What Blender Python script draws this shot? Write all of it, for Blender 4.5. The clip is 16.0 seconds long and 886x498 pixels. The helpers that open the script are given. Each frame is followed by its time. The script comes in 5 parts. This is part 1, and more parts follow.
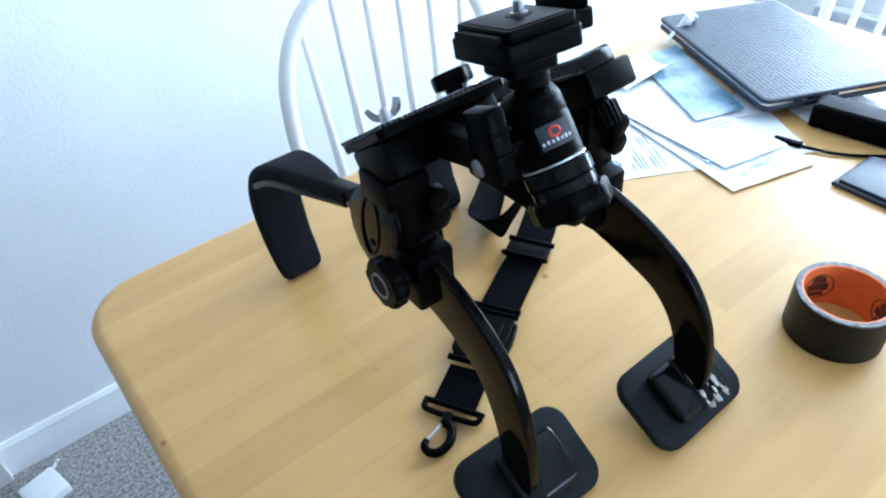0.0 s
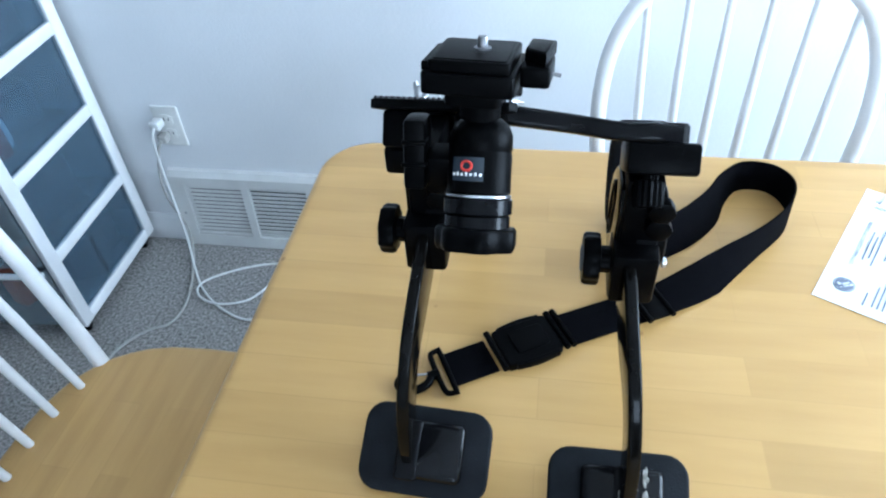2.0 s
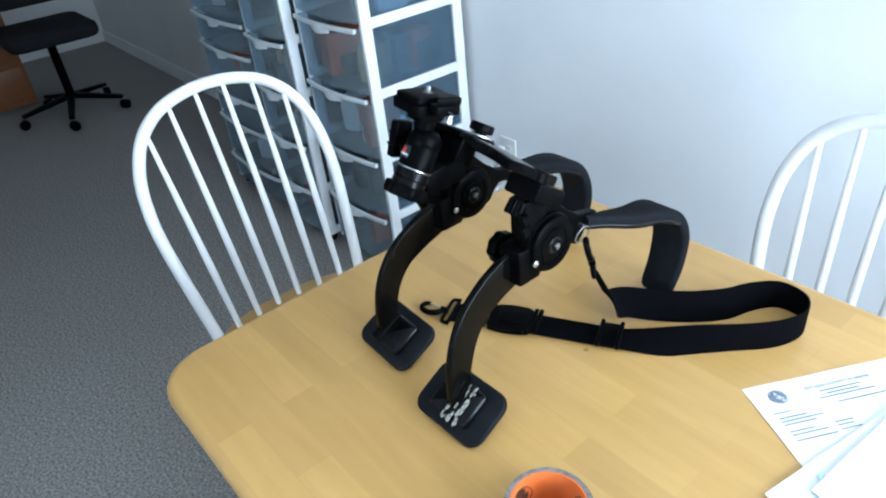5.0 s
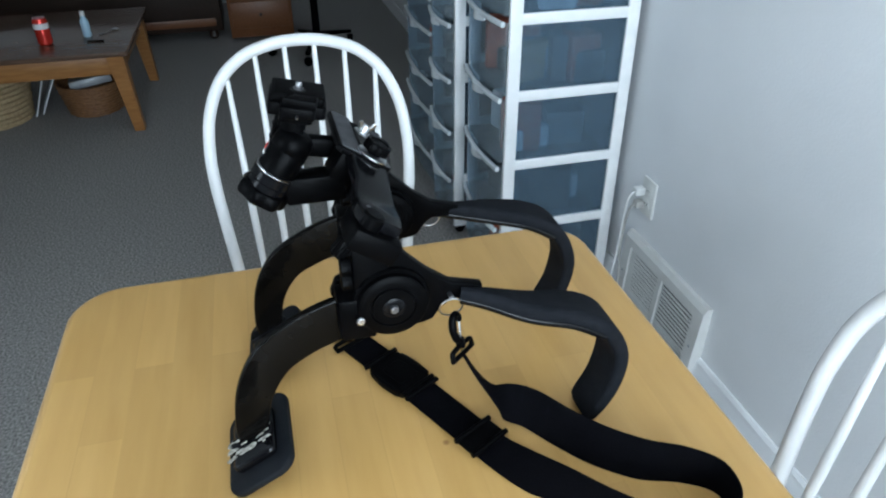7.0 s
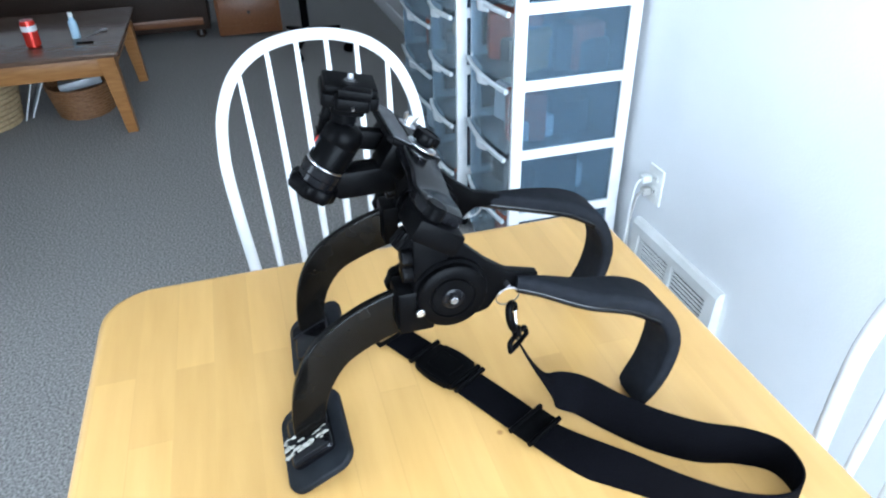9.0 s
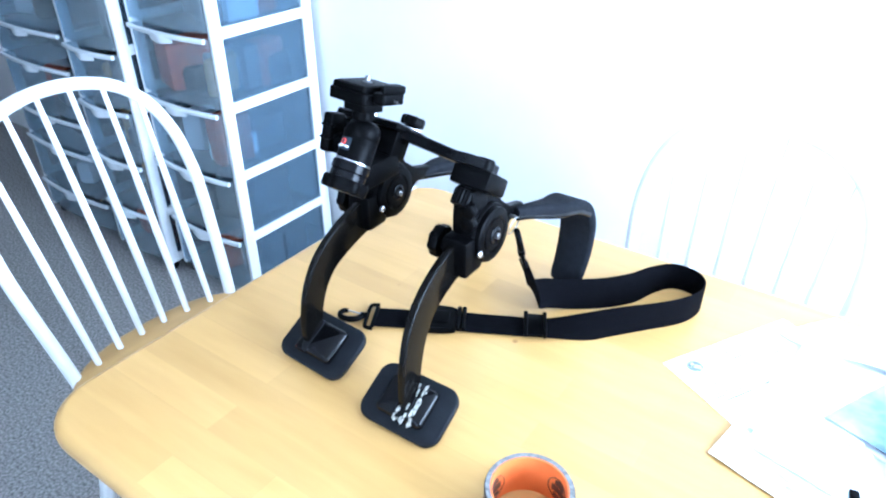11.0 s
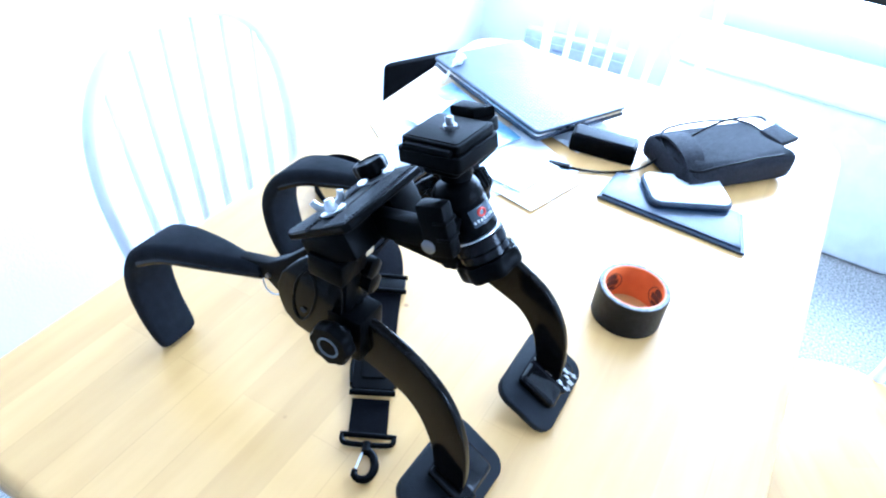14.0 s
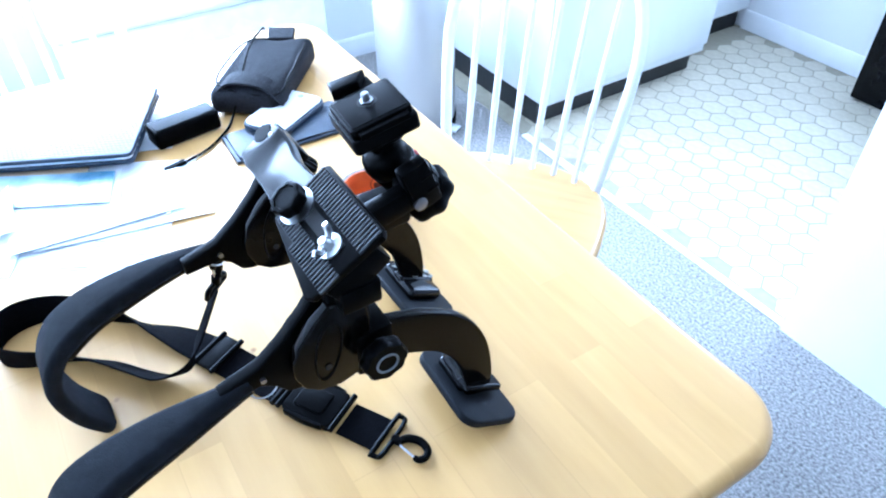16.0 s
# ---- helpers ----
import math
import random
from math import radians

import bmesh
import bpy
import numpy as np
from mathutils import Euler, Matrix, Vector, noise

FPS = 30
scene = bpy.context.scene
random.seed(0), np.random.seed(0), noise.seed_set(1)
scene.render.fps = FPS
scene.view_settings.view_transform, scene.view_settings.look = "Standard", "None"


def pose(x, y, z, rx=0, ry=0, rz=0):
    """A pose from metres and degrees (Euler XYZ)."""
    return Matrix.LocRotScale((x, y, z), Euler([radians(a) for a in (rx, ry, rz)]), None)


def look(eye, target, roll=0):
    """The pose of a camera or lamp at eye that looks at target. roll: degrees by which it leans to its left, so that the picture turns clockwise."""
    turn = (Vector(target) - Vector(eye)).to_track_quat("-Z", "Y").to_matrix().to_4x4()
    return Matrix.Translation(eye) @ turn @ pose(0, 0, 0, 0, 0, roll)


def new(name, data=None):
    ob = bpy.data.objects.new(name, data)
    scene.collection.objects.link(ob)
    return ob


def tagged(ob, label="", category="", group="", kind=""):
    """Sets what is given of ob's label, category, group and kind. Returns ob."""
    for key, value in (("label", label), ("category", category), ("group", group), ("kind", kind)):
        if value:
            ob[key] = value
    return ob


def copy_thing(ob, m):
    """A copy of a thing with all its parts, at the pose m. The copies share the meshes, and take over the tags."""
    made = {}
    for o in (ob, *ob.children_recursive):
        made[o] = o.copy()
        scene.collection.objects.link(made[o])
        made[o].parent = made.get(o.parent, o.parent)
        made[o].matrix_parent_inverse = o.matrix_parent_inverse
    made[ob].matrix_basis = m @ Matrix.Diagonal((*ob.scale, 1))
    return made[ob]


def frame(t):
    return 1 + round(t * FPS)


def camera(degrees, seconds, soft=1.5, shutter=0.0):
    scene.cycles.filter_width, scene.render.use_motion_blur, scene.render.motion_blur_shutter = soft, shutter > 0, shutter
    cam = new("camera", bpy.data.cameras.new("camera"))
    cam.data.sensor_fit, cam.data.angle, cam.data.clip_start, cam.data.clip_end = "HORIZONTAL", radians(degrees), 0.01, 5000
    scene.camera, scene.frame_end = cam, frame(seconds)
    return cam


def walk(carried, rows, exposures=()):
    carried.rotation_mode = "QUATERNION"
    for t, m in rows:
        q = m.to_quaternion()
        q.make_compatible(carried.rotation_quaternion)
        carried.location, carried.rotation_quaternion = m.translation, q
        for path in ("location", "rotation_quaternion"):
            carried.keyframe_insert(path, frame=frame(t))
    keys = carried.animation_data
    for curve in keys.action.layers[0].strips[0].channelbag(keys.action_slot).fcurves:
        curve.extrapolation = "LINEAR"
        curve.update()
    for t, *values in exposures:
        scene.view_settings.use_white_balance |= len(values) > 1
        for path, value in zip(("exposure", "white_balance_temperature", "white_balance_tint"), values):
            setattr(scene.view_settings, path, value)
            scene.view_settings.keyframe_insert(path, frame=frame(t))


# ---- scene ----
cam = camera(65.7, 16.0, 2.1)
PATH = [
    (0, (0.003, -0.678, 1.258), (0.898, 0.56, -0.033), -4.4),
    (0.5, (0.052, -0.727, 1.258), (0.63, 0.706, -0.012), -5.0),
    (1, (0.127, -0.796, 1.291), (0.51, 0.685, 0.002), -3.0),
    (1.5, (0.209, -0.786, 1.298), (0.265, 0.689, -0.052), -4.1),
    (2, (0.303, -0.772, 1.295), (0.024, 0.666, -0.066), -3.9),
    (2.5, (0.359, -0.833, 1.318), (-0.075, 0.632, 0.027), -6.2),
    (3, (0.414, -0.94, 1.353), (-0.068, 0.58, 0.146), -5.0),
    (3.5, (0.501, -1.012, 1.372), (-0.088, 0.482, 0.18), -3.3),
    (4, (0.657, -0.981, 1.38), (-0.211, 0.419, 0.245), -3.4),
    (4.5, (0.788, -0.937, 1.387), (-0.346, 0.272, 0.268), -5.6),
    (7, (0.907, -0.433, 1.332), (-0.722, -0.011, 0.252), -0.4),
    (7.5, (0.911, -0.425, 1.339), (-0.706, -0.061, 0.219), -0.7),
    (8, (0.907, -0.43, 1.335), (-0.713, -0.05, 0.226), -0.7),
    (8.5, (0.896, -0.435, 1.327), (-0.727, -0.062, 0.219), -1.4),
    (11, (0.741, -0.951, 1.345), (-0.23, 0.444, 0.292), 0.1),
    (11.5, (0.605, -0.952, 1.387), (-0.02, 0.546, 0.218), -1.6),
    (12, (0.403, -0.922, 1.376), (0.135, 0.576, 0.077), -3.5),
    (12.5, (0.267, -0.845, 1.349), (0.434, 0.65, 0.03), 0.9),
    (13, (0.147, -0.736, 1.331), (0.599, 0.634, -0.054), 0.9),
    (13.5, (-0.005, -0.663, 1.345), (0.935, 0.452, -0.024), 2.5),
    (14, (-0.124, -0.599, 1.356), (1.259, 0.067, 0.074), 6.7),
    (14.5, (-0.146, -0.485, 1.341), (1.334, -0.232, 0.02), 3.1),
    (15, (-0.222, -0.332, 1.348), (1.299, -0.63, 0.084), 2.5),
    (15.5, (-0.231, -0.263, 1.372), (1.201, -0.825, 0.093), 0.5),
    (16, (-0.15, -0.212, 1.364), (1.117, -1.009, 0.037), -0.7),
]

# ---- world, window light, added kitchen fill ----
EXPOSURES = [(0, 0.08, 5250, 5), (4.5, 0.02, 5500, 4), (7.0, -0.45, 5850, 4), (8.0, 0.40, 5850, 4), (8.5, 0.55, 5750, 5), (11.0, 1.0, 4950, 8), (13.0, 0.92, 4800, 8), (14.0, 1.1, 4500, 8), (16.0, 0.96, 4650, 10)]
walk(cam, [(t, look(eye, target, roll)) for t, eye, target, roll in PATH], EXPOSURES)

world = bpy.data.worlds.new("world")
scene.world = world
world.use_nodes = True
wn = world.node_tree
sky = wn.nodes.new("ShaderNodeTexSky")
sky.sky_type, sky.sun_disc = "NISHITA", False
sky.sun_elevation, sky.sun_rotation = radians(50), radians(200)
wn.links.new(sky.outputs[0], wn.nodes["Background"].inputs[0])
wn.nodes["Background"].inputs[1].default_value = 0.12


def area_lamp(name, place, target, sx, sy, watts, colour):
    d = bpy.data.lights.new(name, "AREA")
    d.shape, d.size, d.size_y, d.energy, d.color = "RECTANGLE", sx, sy, watts, colour
    ob = new(name, d)
    ob.matrix_basis = look(place, target)
    return ob


area_lamp("window_light", (2.62, -0.28, 1.35), (0.5, -0.28, 1.1), 1.45, 1.45, 130, (0.87, 0.94, 1.0))
# fill lamp without a known source, added to brighten kitchen and north wall
area_lamp("kitchen_fill_light", (1.0, -3.12, 1.6), (1.0, -1.6, 1.0), 0.95, 0.9, 29, (0.9, 0.95, 1.0))


# ---- materials ----
def material(name, low, high=None, rough=0.5, metal=0.0, scale=30.0, bump=0.0, bump_scale=200.0, stretch=(1, 1, 1), coat=0.0, rough_var=0.08, random=0.0, detail=4.0, spec=0.5):
    """Two tones mixed by noise, a second broad noise in the gloss, fine relief."""
    m = bpy.data.materials.new(name)
    m.use_nodes = True
    t = m.node_tree
    b = t.nodes["Principled BSDF"]
    high = high or tuple(min(1, c * 1.25 + 0.004) for c in low)
    co = t.nodes.new("ShaderNodeTexCoord")
    mp = t.nodes.new("ShaderNodeMapping")
    mp.inputs["Scale"].default_value = stretch
    t.links.new(co.outputs["Object"], mp.inputs[0])
    n = t.nodes.new("ShaderNodeTexNoise")
    n.inputs["Scale"].default_value, n.inputs["Detail"].default_value = scale, detail
    t.links.new(mp.outputs[0], n.inputs["Vector"])
    r = t.nodes.new("ShaderNodeValToRGB")
    r.color_ramp.elements[0].position, r.color_ramp.elements[1].position = 0.3, 0.7
    r.color_ramp.elements[0].color, r.color_ramp.elements[1].color = (*low, 1), (*high, 1)
    t.links.new(n.outputs[0], r.inputs[0])
    colour = r.outputs[0]
    if random:
        info = t.nodes.new("ShaderNodeObjectInfo")
        hsv = t.nodes.new("ShaderNodeHueSaturation")
        mr = t.nodes.new("ShaderNodeMapRange")
        mr.inputs["To Min"].default_value, mr.inputs["To Max"].default_value = 1 - random, 1 + random
        t.links.new(info.outputs["Random"], mr.inputs[0])
        t.links.new(mr.outputs[0], hsv.inputs["Value"])
        t.links.new(colour, hsv.inputs["Color"])
        colour = hsv.outputs[0]
    t.links.new(colour, b.inputs["Base Color"])
    n2 = t.nodes.new("ShaderNodeTexNoise")
    n2.inputs["Scale"].default_value = scale * 0.23
    t.links.new(mp.outputs[0], n2.inputs["Vector"])
    mr2 = t.nodes.new("ShaderNodeMapRange")
    mr2.inputs["To Min"].default_value, mr2.inputs["To Max"].default_value = max(0.02, rough - rough_var), min(1, rough + rough_var)
    t.links.new(n2.outputs[0], mr2.inputs[0])
    t.links.new(mr2.outputs[0], b.inputs["Roughness"])
    b.inputs["Metallic"].default_value = metal
    b.inputs["Specular IOR Level"].default_value = spec
    b.inputs["Coat Weight"].default_value = coat
    b.inputs["Coat Roughness"].default_value = 0.15
    if bump:
        n3 = t.nodes.new("ShaderNodeTexNoise")
        n3.inputs["Scale"].default_value = bump_scale
        t.links.new(mp.outputs[0], n3.inputs["Vector"])
        bp = t.nodes.new("ShaderNodeBump")
        bp.inputs["Strength"].default_value, bp.inputs["Distance"].default_value = bump, 0.002
        t.links.new(n3.outputs[0], bp.inputs["Height"])
        t.links.new(bp.outputs[0], b.inputs["Normal"])
    return m


def butcher_block(name, light, dark, along=(1, 0, 0), rough=0.32):
    """Glued maple staves: long blocks of slightly different tone, fine grain along them, a few small knots."""
    m = material(name, light, dark, rough=rough, scale=6, stretch=(1.0, 8, 6), bump=0.05, bump_scale=60, rough_var=0.07, detail=7)
    t = m.node_tree
    b = t.nodes["Principled BSDF"]
    ramp = next(n for n in t.nodes if n.type == "VALTORGB")
    co = next(n for n in t.nodes if n.type == "TEX_COORD")
    br = t.nodes.new("ShaderNodeTexBrick")
    br.offset, br.squash = 0.37, 1.0
    br.inputs["Color1"].default_value, br.inputs["Color2"].default_value = (0.83, 0.815, 0.77, 1), (1.0, 1.0, 1.0, 1)
    br.inputs["Mortar"].default_value = (0.86, 0.85, 0.82, 1)
    br.inputs["Scale"].default_value, br.inputs["Mortar Size"].default_value = 1.0, 0.0006
    br.inputs["Brick Width"].default_value, br.inputs["Row Height"].default_value = 0.31, 0.046
    t.links.new(co.outputs["Object"], br.inputs["Vector"])
    mx = t.nodes.new("ShaderNodeMix")
    mx.data_type, mx.blend_type = "RGBA", "MULTIPLY"
    mx.inputs[0].default_value = 0.8
    t.links.new(ramp.outputs[0], mx.inputs[6])
    t.links.new(br.outputs[0], mx.inputs[7])
    # small knots
    vo = t.nodes.new("ShaderNodeTexVoronoi")
    vo.inputs["Scale"].default_value = 7.0
    t.links.new(co.outputs["Object"], vo.inputs["Vector"])
    kr = t.nodes.new("ShaderNodeValToRGB")
    kr.color_ramp.elements[0].position, kr.color_ramp.elements[1].position = 0.018, 0.035
    kr.color_ramp.elements[0].color, kr.color_ramp.elements[1].color = (0.45, 0.33, 0.2, 1), (1, 1, 1, 1)
    t.links.new(vo.outputs["Distance"], kr.inputs[0])
    m2 = t.nodes.new("ShaderNodeMix")
    m2.data_type, m2.blend_type = "RGBA", "MULTIPLY"
    m2.inputs[0].default_value = 0.8
    t.links.new(mx.outputs[2], m2.inputs[6])
    t.links.new(kr.outputs[0], m2.inputs[7])
    t.links.new(m2.outputs[2], b.inputs["Base Color"])
    return m


def frosted(name, tint, clear=0.45, rough=0.3):
    """Milky see-through plastic."""
    m = material(name, tint, tuple(c * 1.15 for c in tint), rough=rough, scale=14)
    t = m.node_tree
    b, out = t.nodes["Principled BSDF"], t.nodes["Material Output"]
    tr = t.nodes.new("ShaderNodeBsdfTransparent")
    tr.inputs[0].default_value = (0.86, 0.92, 0.97, 1)
    mx = t.nodes.new("ShaderNodeMixShader")
    mx.inputs[0].default_value = clear
    t.links.new(b.outputs[0], mx.inputs[1])
    t.links.new(tr.outputs[0], mx.inputs[2])
    t.links.new(mx.outputs[0], out.inputs[0])
    return m


M_WALL = material("wall_paint", (0.78, 0.79, 0.80), (0.83, 0.84, 0.85), rough=0.6, scale=3, bump=0.25, bump_scale=160)
M_CEIL = material("ceiling_paint", (0.8, 0.8, 0.8), (0.85, 0.85, 0.85), rough=0.8, scale=4, bump=0.4, bump_scale=120)
M_TRIM = material("trim_paint", (0.78, 0.79, 0.8), (0.84, 0.85, 0.86), rough=0.4, scale=8)
M_CARPET = material("carpet", (0.13, 0.124, 0.12), (0.47, 0.45, 0.43), rough=0.95, scale=140, bump=1.0, bump_scale=230, detail=5, rough_var=0.03, spec=0.1)
M_VINYL = material("vinyl_tile", (0.46, 0.42, 0.31), (0.55, 0.51, 0.40), rough=0.35, scale=40, bump=0.1, bump_scale=120, random=0.06)
M_GROUT = material("vinyl_joint", (0.28, 0.255, 0.185), (0.33, 0.30, 0.22), rough=0.6, scale=40)
M_TABLE = butcher_block("table_wood", (0.63, 0.388, 0.132), (0.565, 0.338, 0.106))
M_SEAT = butcher_block("seat_wood", (0.60, 0.37, 0.13), (0.50, 0.30, 0.10))
M_CHAIR = material("chair_white", (0.80, 0.81, 0.81), (0.86, 0.86, 0.86), rough=0.33, scale=25)
M_BLACK = material("black_plastic", (0.0009, 0.0009, 0.0011), (0.0019, 0.0019, 0.0022), rough=0.34, scale=60, bump=0.12, bump_scale=700, spec=0.035)
M_GLOSS = material("black_gloss", (0.003, 0.003, 0.0035), (0.005, 0.005, 0.006), rough=0.15, scale=40, rough_var=0.05, spec=0.12)
M_RAIL = material("black_rail", (0.002, 0.002, 0.0025), (0.004, 0.004, 0.005), rough=0.14, scale=40, rough_var=0.05, spec=0.2)
M_TUBE = material("black_enamel_bar", (0.0022, 0.002, 0.0018), (0.0042, 0.0037, 0.0032), rough=0.12, scale=40, rough_var=0.04, spec=0.10)
M_FOAM = material("neoprene", (0.0065, 0.0075, 0.0095), (0.011, 0.012, 0.015), rough=0.7, scale=90, bump=0.35, bump_scale=900, spec=0.05)
M_RUBBER = material("grey_rubber", (0.006, 0.007, 0.009), (0.010, 0.0115, 0.014), rough=0.6, scale=50, bump=0.2, bump_scale=600, spec=0.12)
M_RIB = material("ribbed_rubber", (0.030, 0.031, 0.034), (0.055, 0.056, 0.060), rough=0.5, scale=80, spec=0.3)
M_WEB = material("webbing", (0.0012, 0.0012, 0.0017), (0.0034, 0.0034, 0.005), rough=0.85, scale=500, bump=0.6, bump_scale=900, spec=0.03)
M_STEEL = material("steel", (0.55, 0.56, 0.58), (0.68, 0.68, 0.7), rough=0.28, metal=1.0, scale=60)
M_DULL = material("dull_steel", (0.20, 0.20, 0.21), (0.30, 0.30, 0.31), rough=0.35, metal=1.0, scale=60)
M_EMBLEM = material("emblem_grey", (0.10, 0.11, 0.12), (0.15, 0.16, 0.17), rough=0.5)
M_BIN = material("bin_steel", (0.50, 0.49, 0.47), (0.55, 0.54, 0.52), rough=0.38, metal=0.7, scale=4, rough_var=0.04)
M_ZINC = material("zinc", (0.62, 0.63, 0.64), (0.75, 0.75, 0.76), rough=0.32, metal=1.0, scale=90)
M_GLUE = material("dried_glue", (0.15, 0.14, 0.115), (0.46, 0.44, 0.39), rough=0.45, scale=240, bump=0.8, bump_scale=300)
M_RED = material("red_print", (0.55, 0.03, 0.02), (0.62, 0.05, 0.03), rough=0.4)
M_INK = material("label_navy", (0.012, 0.02, 0.03), (0.02, 0.03, 0.042), rough=0.35)
M_WHITE_INK = material("white_print", (0.8, 0.8, 0.8), (0.85, 0.85, 0.85), rough=0.5)
M_TAPE = material("duct_tape", (0.006, 0.0055, 0.005), (0.013, 0.012, 0.011), rough=0.42, scale=120, bump=0.3, bump_scale=500, spec=0.15)
M_TAPE_EDGE = material("tape_edge", (0.09, 0.09, 0.09), (0.26, 0.255, 0.25), rough=0.7, scale=160, bump=0.8, bump_scale=260)
M_CORE = material("orange_core", (0.62, 0.13, 0.025), (0.75, 0.19, 0.04), rough=0.55, scale=30)
M_CORE_INK = material("core_print", (0.05, 0.02, 0.012), (0.09, 0.03, 0.02), rough=0.55)
M_PAPER = material("paper", (0.80, 0.82, 0.85), (0.86, 0.88, 0.90), rough=0.8, scale=6, bump=0.15, bump_scale=25)
M_KRAFT = material("kraft_paper", (0.50, 0.36, 0.22), (0.60, 0.46, 0.3), rough=0.8, scale=20)
M_PRINT = material("print_grey", (0.13, 0.15, 0.2), (0.2, 0.22, 0.28), rough=0.8)
M_BLUEPRINT = material("photo_blue", (0.05, 0.14, 0.22), (0.45, 0.58, 0.66), rough=0.3, scale=18)
M_NAVY = material("navy_leather", (0.010, 0.018, 0.035), (0.02, 0.032, 0.055), rough=0.42, scale=60, bump=0.3, bump_scale=300)
M_BAG = material("bag_fabric", (0.008, 0.008, 0.010), (0.022, 0.022, 0.026), rough=0.8, scale=300, bump=0.5, bump_scale=700, spec=0.12)
M_PHONE = material("white_plastic", (0.74, 0.76, 0.78), (0.82, 0.84, 0.85), rough=0.25, scale=20)
M_OUTLET = material("outlet_plastic", (0.72, 0.72, 0.69), (0.78, 0.78, 0.75), rough=0.3, scale=30)
# near-black stands in for the shade inside slots, holes, ports and the register
M_DARK = material("gap_shade", (0.01, 0.01, 0.01), (0.015, 0.015, 0.015), rough=0.8)
M_VENT = material("vent_enamel", (0.62, 0.62, 0.60), (0.70, 0.70, 0.68), rough=0.45, scale=15)
M_CABLE = material("cable_white", (0.66, 0.67, 0.66), (0.74, 0.74, 0.72), rough=0.45, scale=50)
M_CABLE_G = material("cable_grey", (0.36, 0.35, 0.33), (0.44, 0.43, 0.4), rough=0.5, scale=50)
M_FROST = frosted("frosted_side", (0.10, 0.135, 0.17), 0.80, 0.2)
M_DRAWER = frosted("frosted_drawer", (0.48, 0.54, 0.56), 0.80, 0.24)
M_LIP = frosted("frosted_lip", (0.74, 0.77, 0.79), 0.15, 0.25)
M_OAK = material("oak_varnish", (0.30, 0.13, 0.035), (0.42, 0.20, 0.06), rough=0.35, scale=10, stretch=(8, 1, 8), detail=7)
M_OAKTOP = material("coffee_top", (0.10, 0.06, 0.04), (0.15, 0.09, 0.06), rough=0.18, scale=10, stretch=(8, 1, 8), detail=7)
M_DARKWOOD = material("dark_wood", (0.02, 0.012, 0.008), (0.04, 0.022, 0.014), rough=0.4, scale=12, stretch=(1, 8, 8))
M_REDWOOD = material("red_wood", (0.16, 0.06, 0.022), (0.22, 0.09, 0.035), rough=0.4, scale=12, stretch=(1, 8, 8))
M_WICKER = material("wicker_light", (0.38, 0.27, 0.14), (0.52, 0.40, 0.23), rough=0.7, scale=70, bump=0.5, bump_scale=150)
M_WICKER2 = material("wicker_brown", (0.20, 0.09, 0.035), (0.30, 0.15, 0.06), rough=0.6, scale=70, bump=0.5, bump_scale=150)
M_CAN = material("red_can", (0.60, 0.03, 0.02), (0.68, 0.05, 0.03), rough=0.25, metal=0.4)
M_ALU = material("aluminium", (0.7, 0.7, 0.72), (0.8, 0.8, 0.82), rough=0.3, metal=1.0)
M_BLUE = material("blue_plastic", (0.35, 0.55, 0.70), (0.5, 0.68, 0.8), rough=0.3)
M_CLOTH = material("mixed_cloth", (0.02, 0.03, 0.04), (0.16, 0.2, 0.22), rough=0.9, scale=25, bump=0.5, bump_scale=80)
M_STUFF_B = material("content_dark", (0.012, 0.014, 0.018), (0.05, 0.055, 0.065), rough=0.6, scale=30)
M_STUFF_R = material("content_red", (0.4, 0.06, 0.03), (0.55, 0.12, 0.05), rough=0.6, scale=30)
M_STUFF_O = material("content_tan", (0.45, 0.27, 0.13), (0.6, 0.4, 0.2), rough=0.6, scale=30)
M_CAB = material("cabinet_white", (0.74, 0.77, 0.80), (0.80, 0.83, 0.85), rough=0.4, scale=5)
M_KICK = material("toe_kick", (0.012, 0.013, 0.015), (0.02, 0.022, 0.024), rough=0.5)
M_CASE = material("grey_case", (0.28, 0.30, 0.32), (0.36, 0.38, 0.40), rough=0.4, metal=0.2)


# ---- mesh helpers ----
def merge(bm, other):
    me = bpy.data.meshes.new("tmp")
    other.to_mesh(me)
    other.free()
    bm.from_mesh(me)
    bpy.data.meshes.remove(me)
    return bm


def box(bm, c, s, bevel=0.0, m=None, seg=2):
    b = bmesh.new()
    bmesh.ops.create_cube(b, size=1, matrix=Matrix.Diagonal((*s, 1)))
    if bevel:
        bmesh.ops.bevel(b, geom=b.edges[:], offset=bevel, segments=seg, profile=0.5, affect="EDGES")
    bmesh.ops.transform(b, matrix=(m or Matrix.Translation(c)), verts=b.verts)
    return merge(bm, b)


def ring_mesh(bm, rings, close=False, caps=True):
    vs = [[bm.verts.new(p) for p in r] for r in rings]
    n = len(vs[0])
    for i in range(len(vs) - (0 if close else 1)):
        a, b = vs[i], vs[(i + 1) % len(vs)]
        for j in range(n):
            bm.faces.new((a[j], a[(j + 1) % n], b[(j + 1) % n], b[j]))
    if caps and not close:
        bm.faces.new(vs[0][::-1])
        bm.faces.new(vs[-1])
    return bm


def lathe(bm, profile, m=Matrix(), seg=24, lobes=0, depth=0.0):
    """Profile rows (radius, height) turned round local z."""
    rings = []
    for r, z in profile:
        ring = []
        for k in range(seg):
            a = 2 * math.pi * k / seg
            rr = r * (1 + depth * math.cos(lobes * a)) if lobes else r
            ring.append(m @ Vector((rr * math.cos(a), rr * math.sin(a), z)))
        rings.append(ring)
    return ring_mesh(bm, rings)


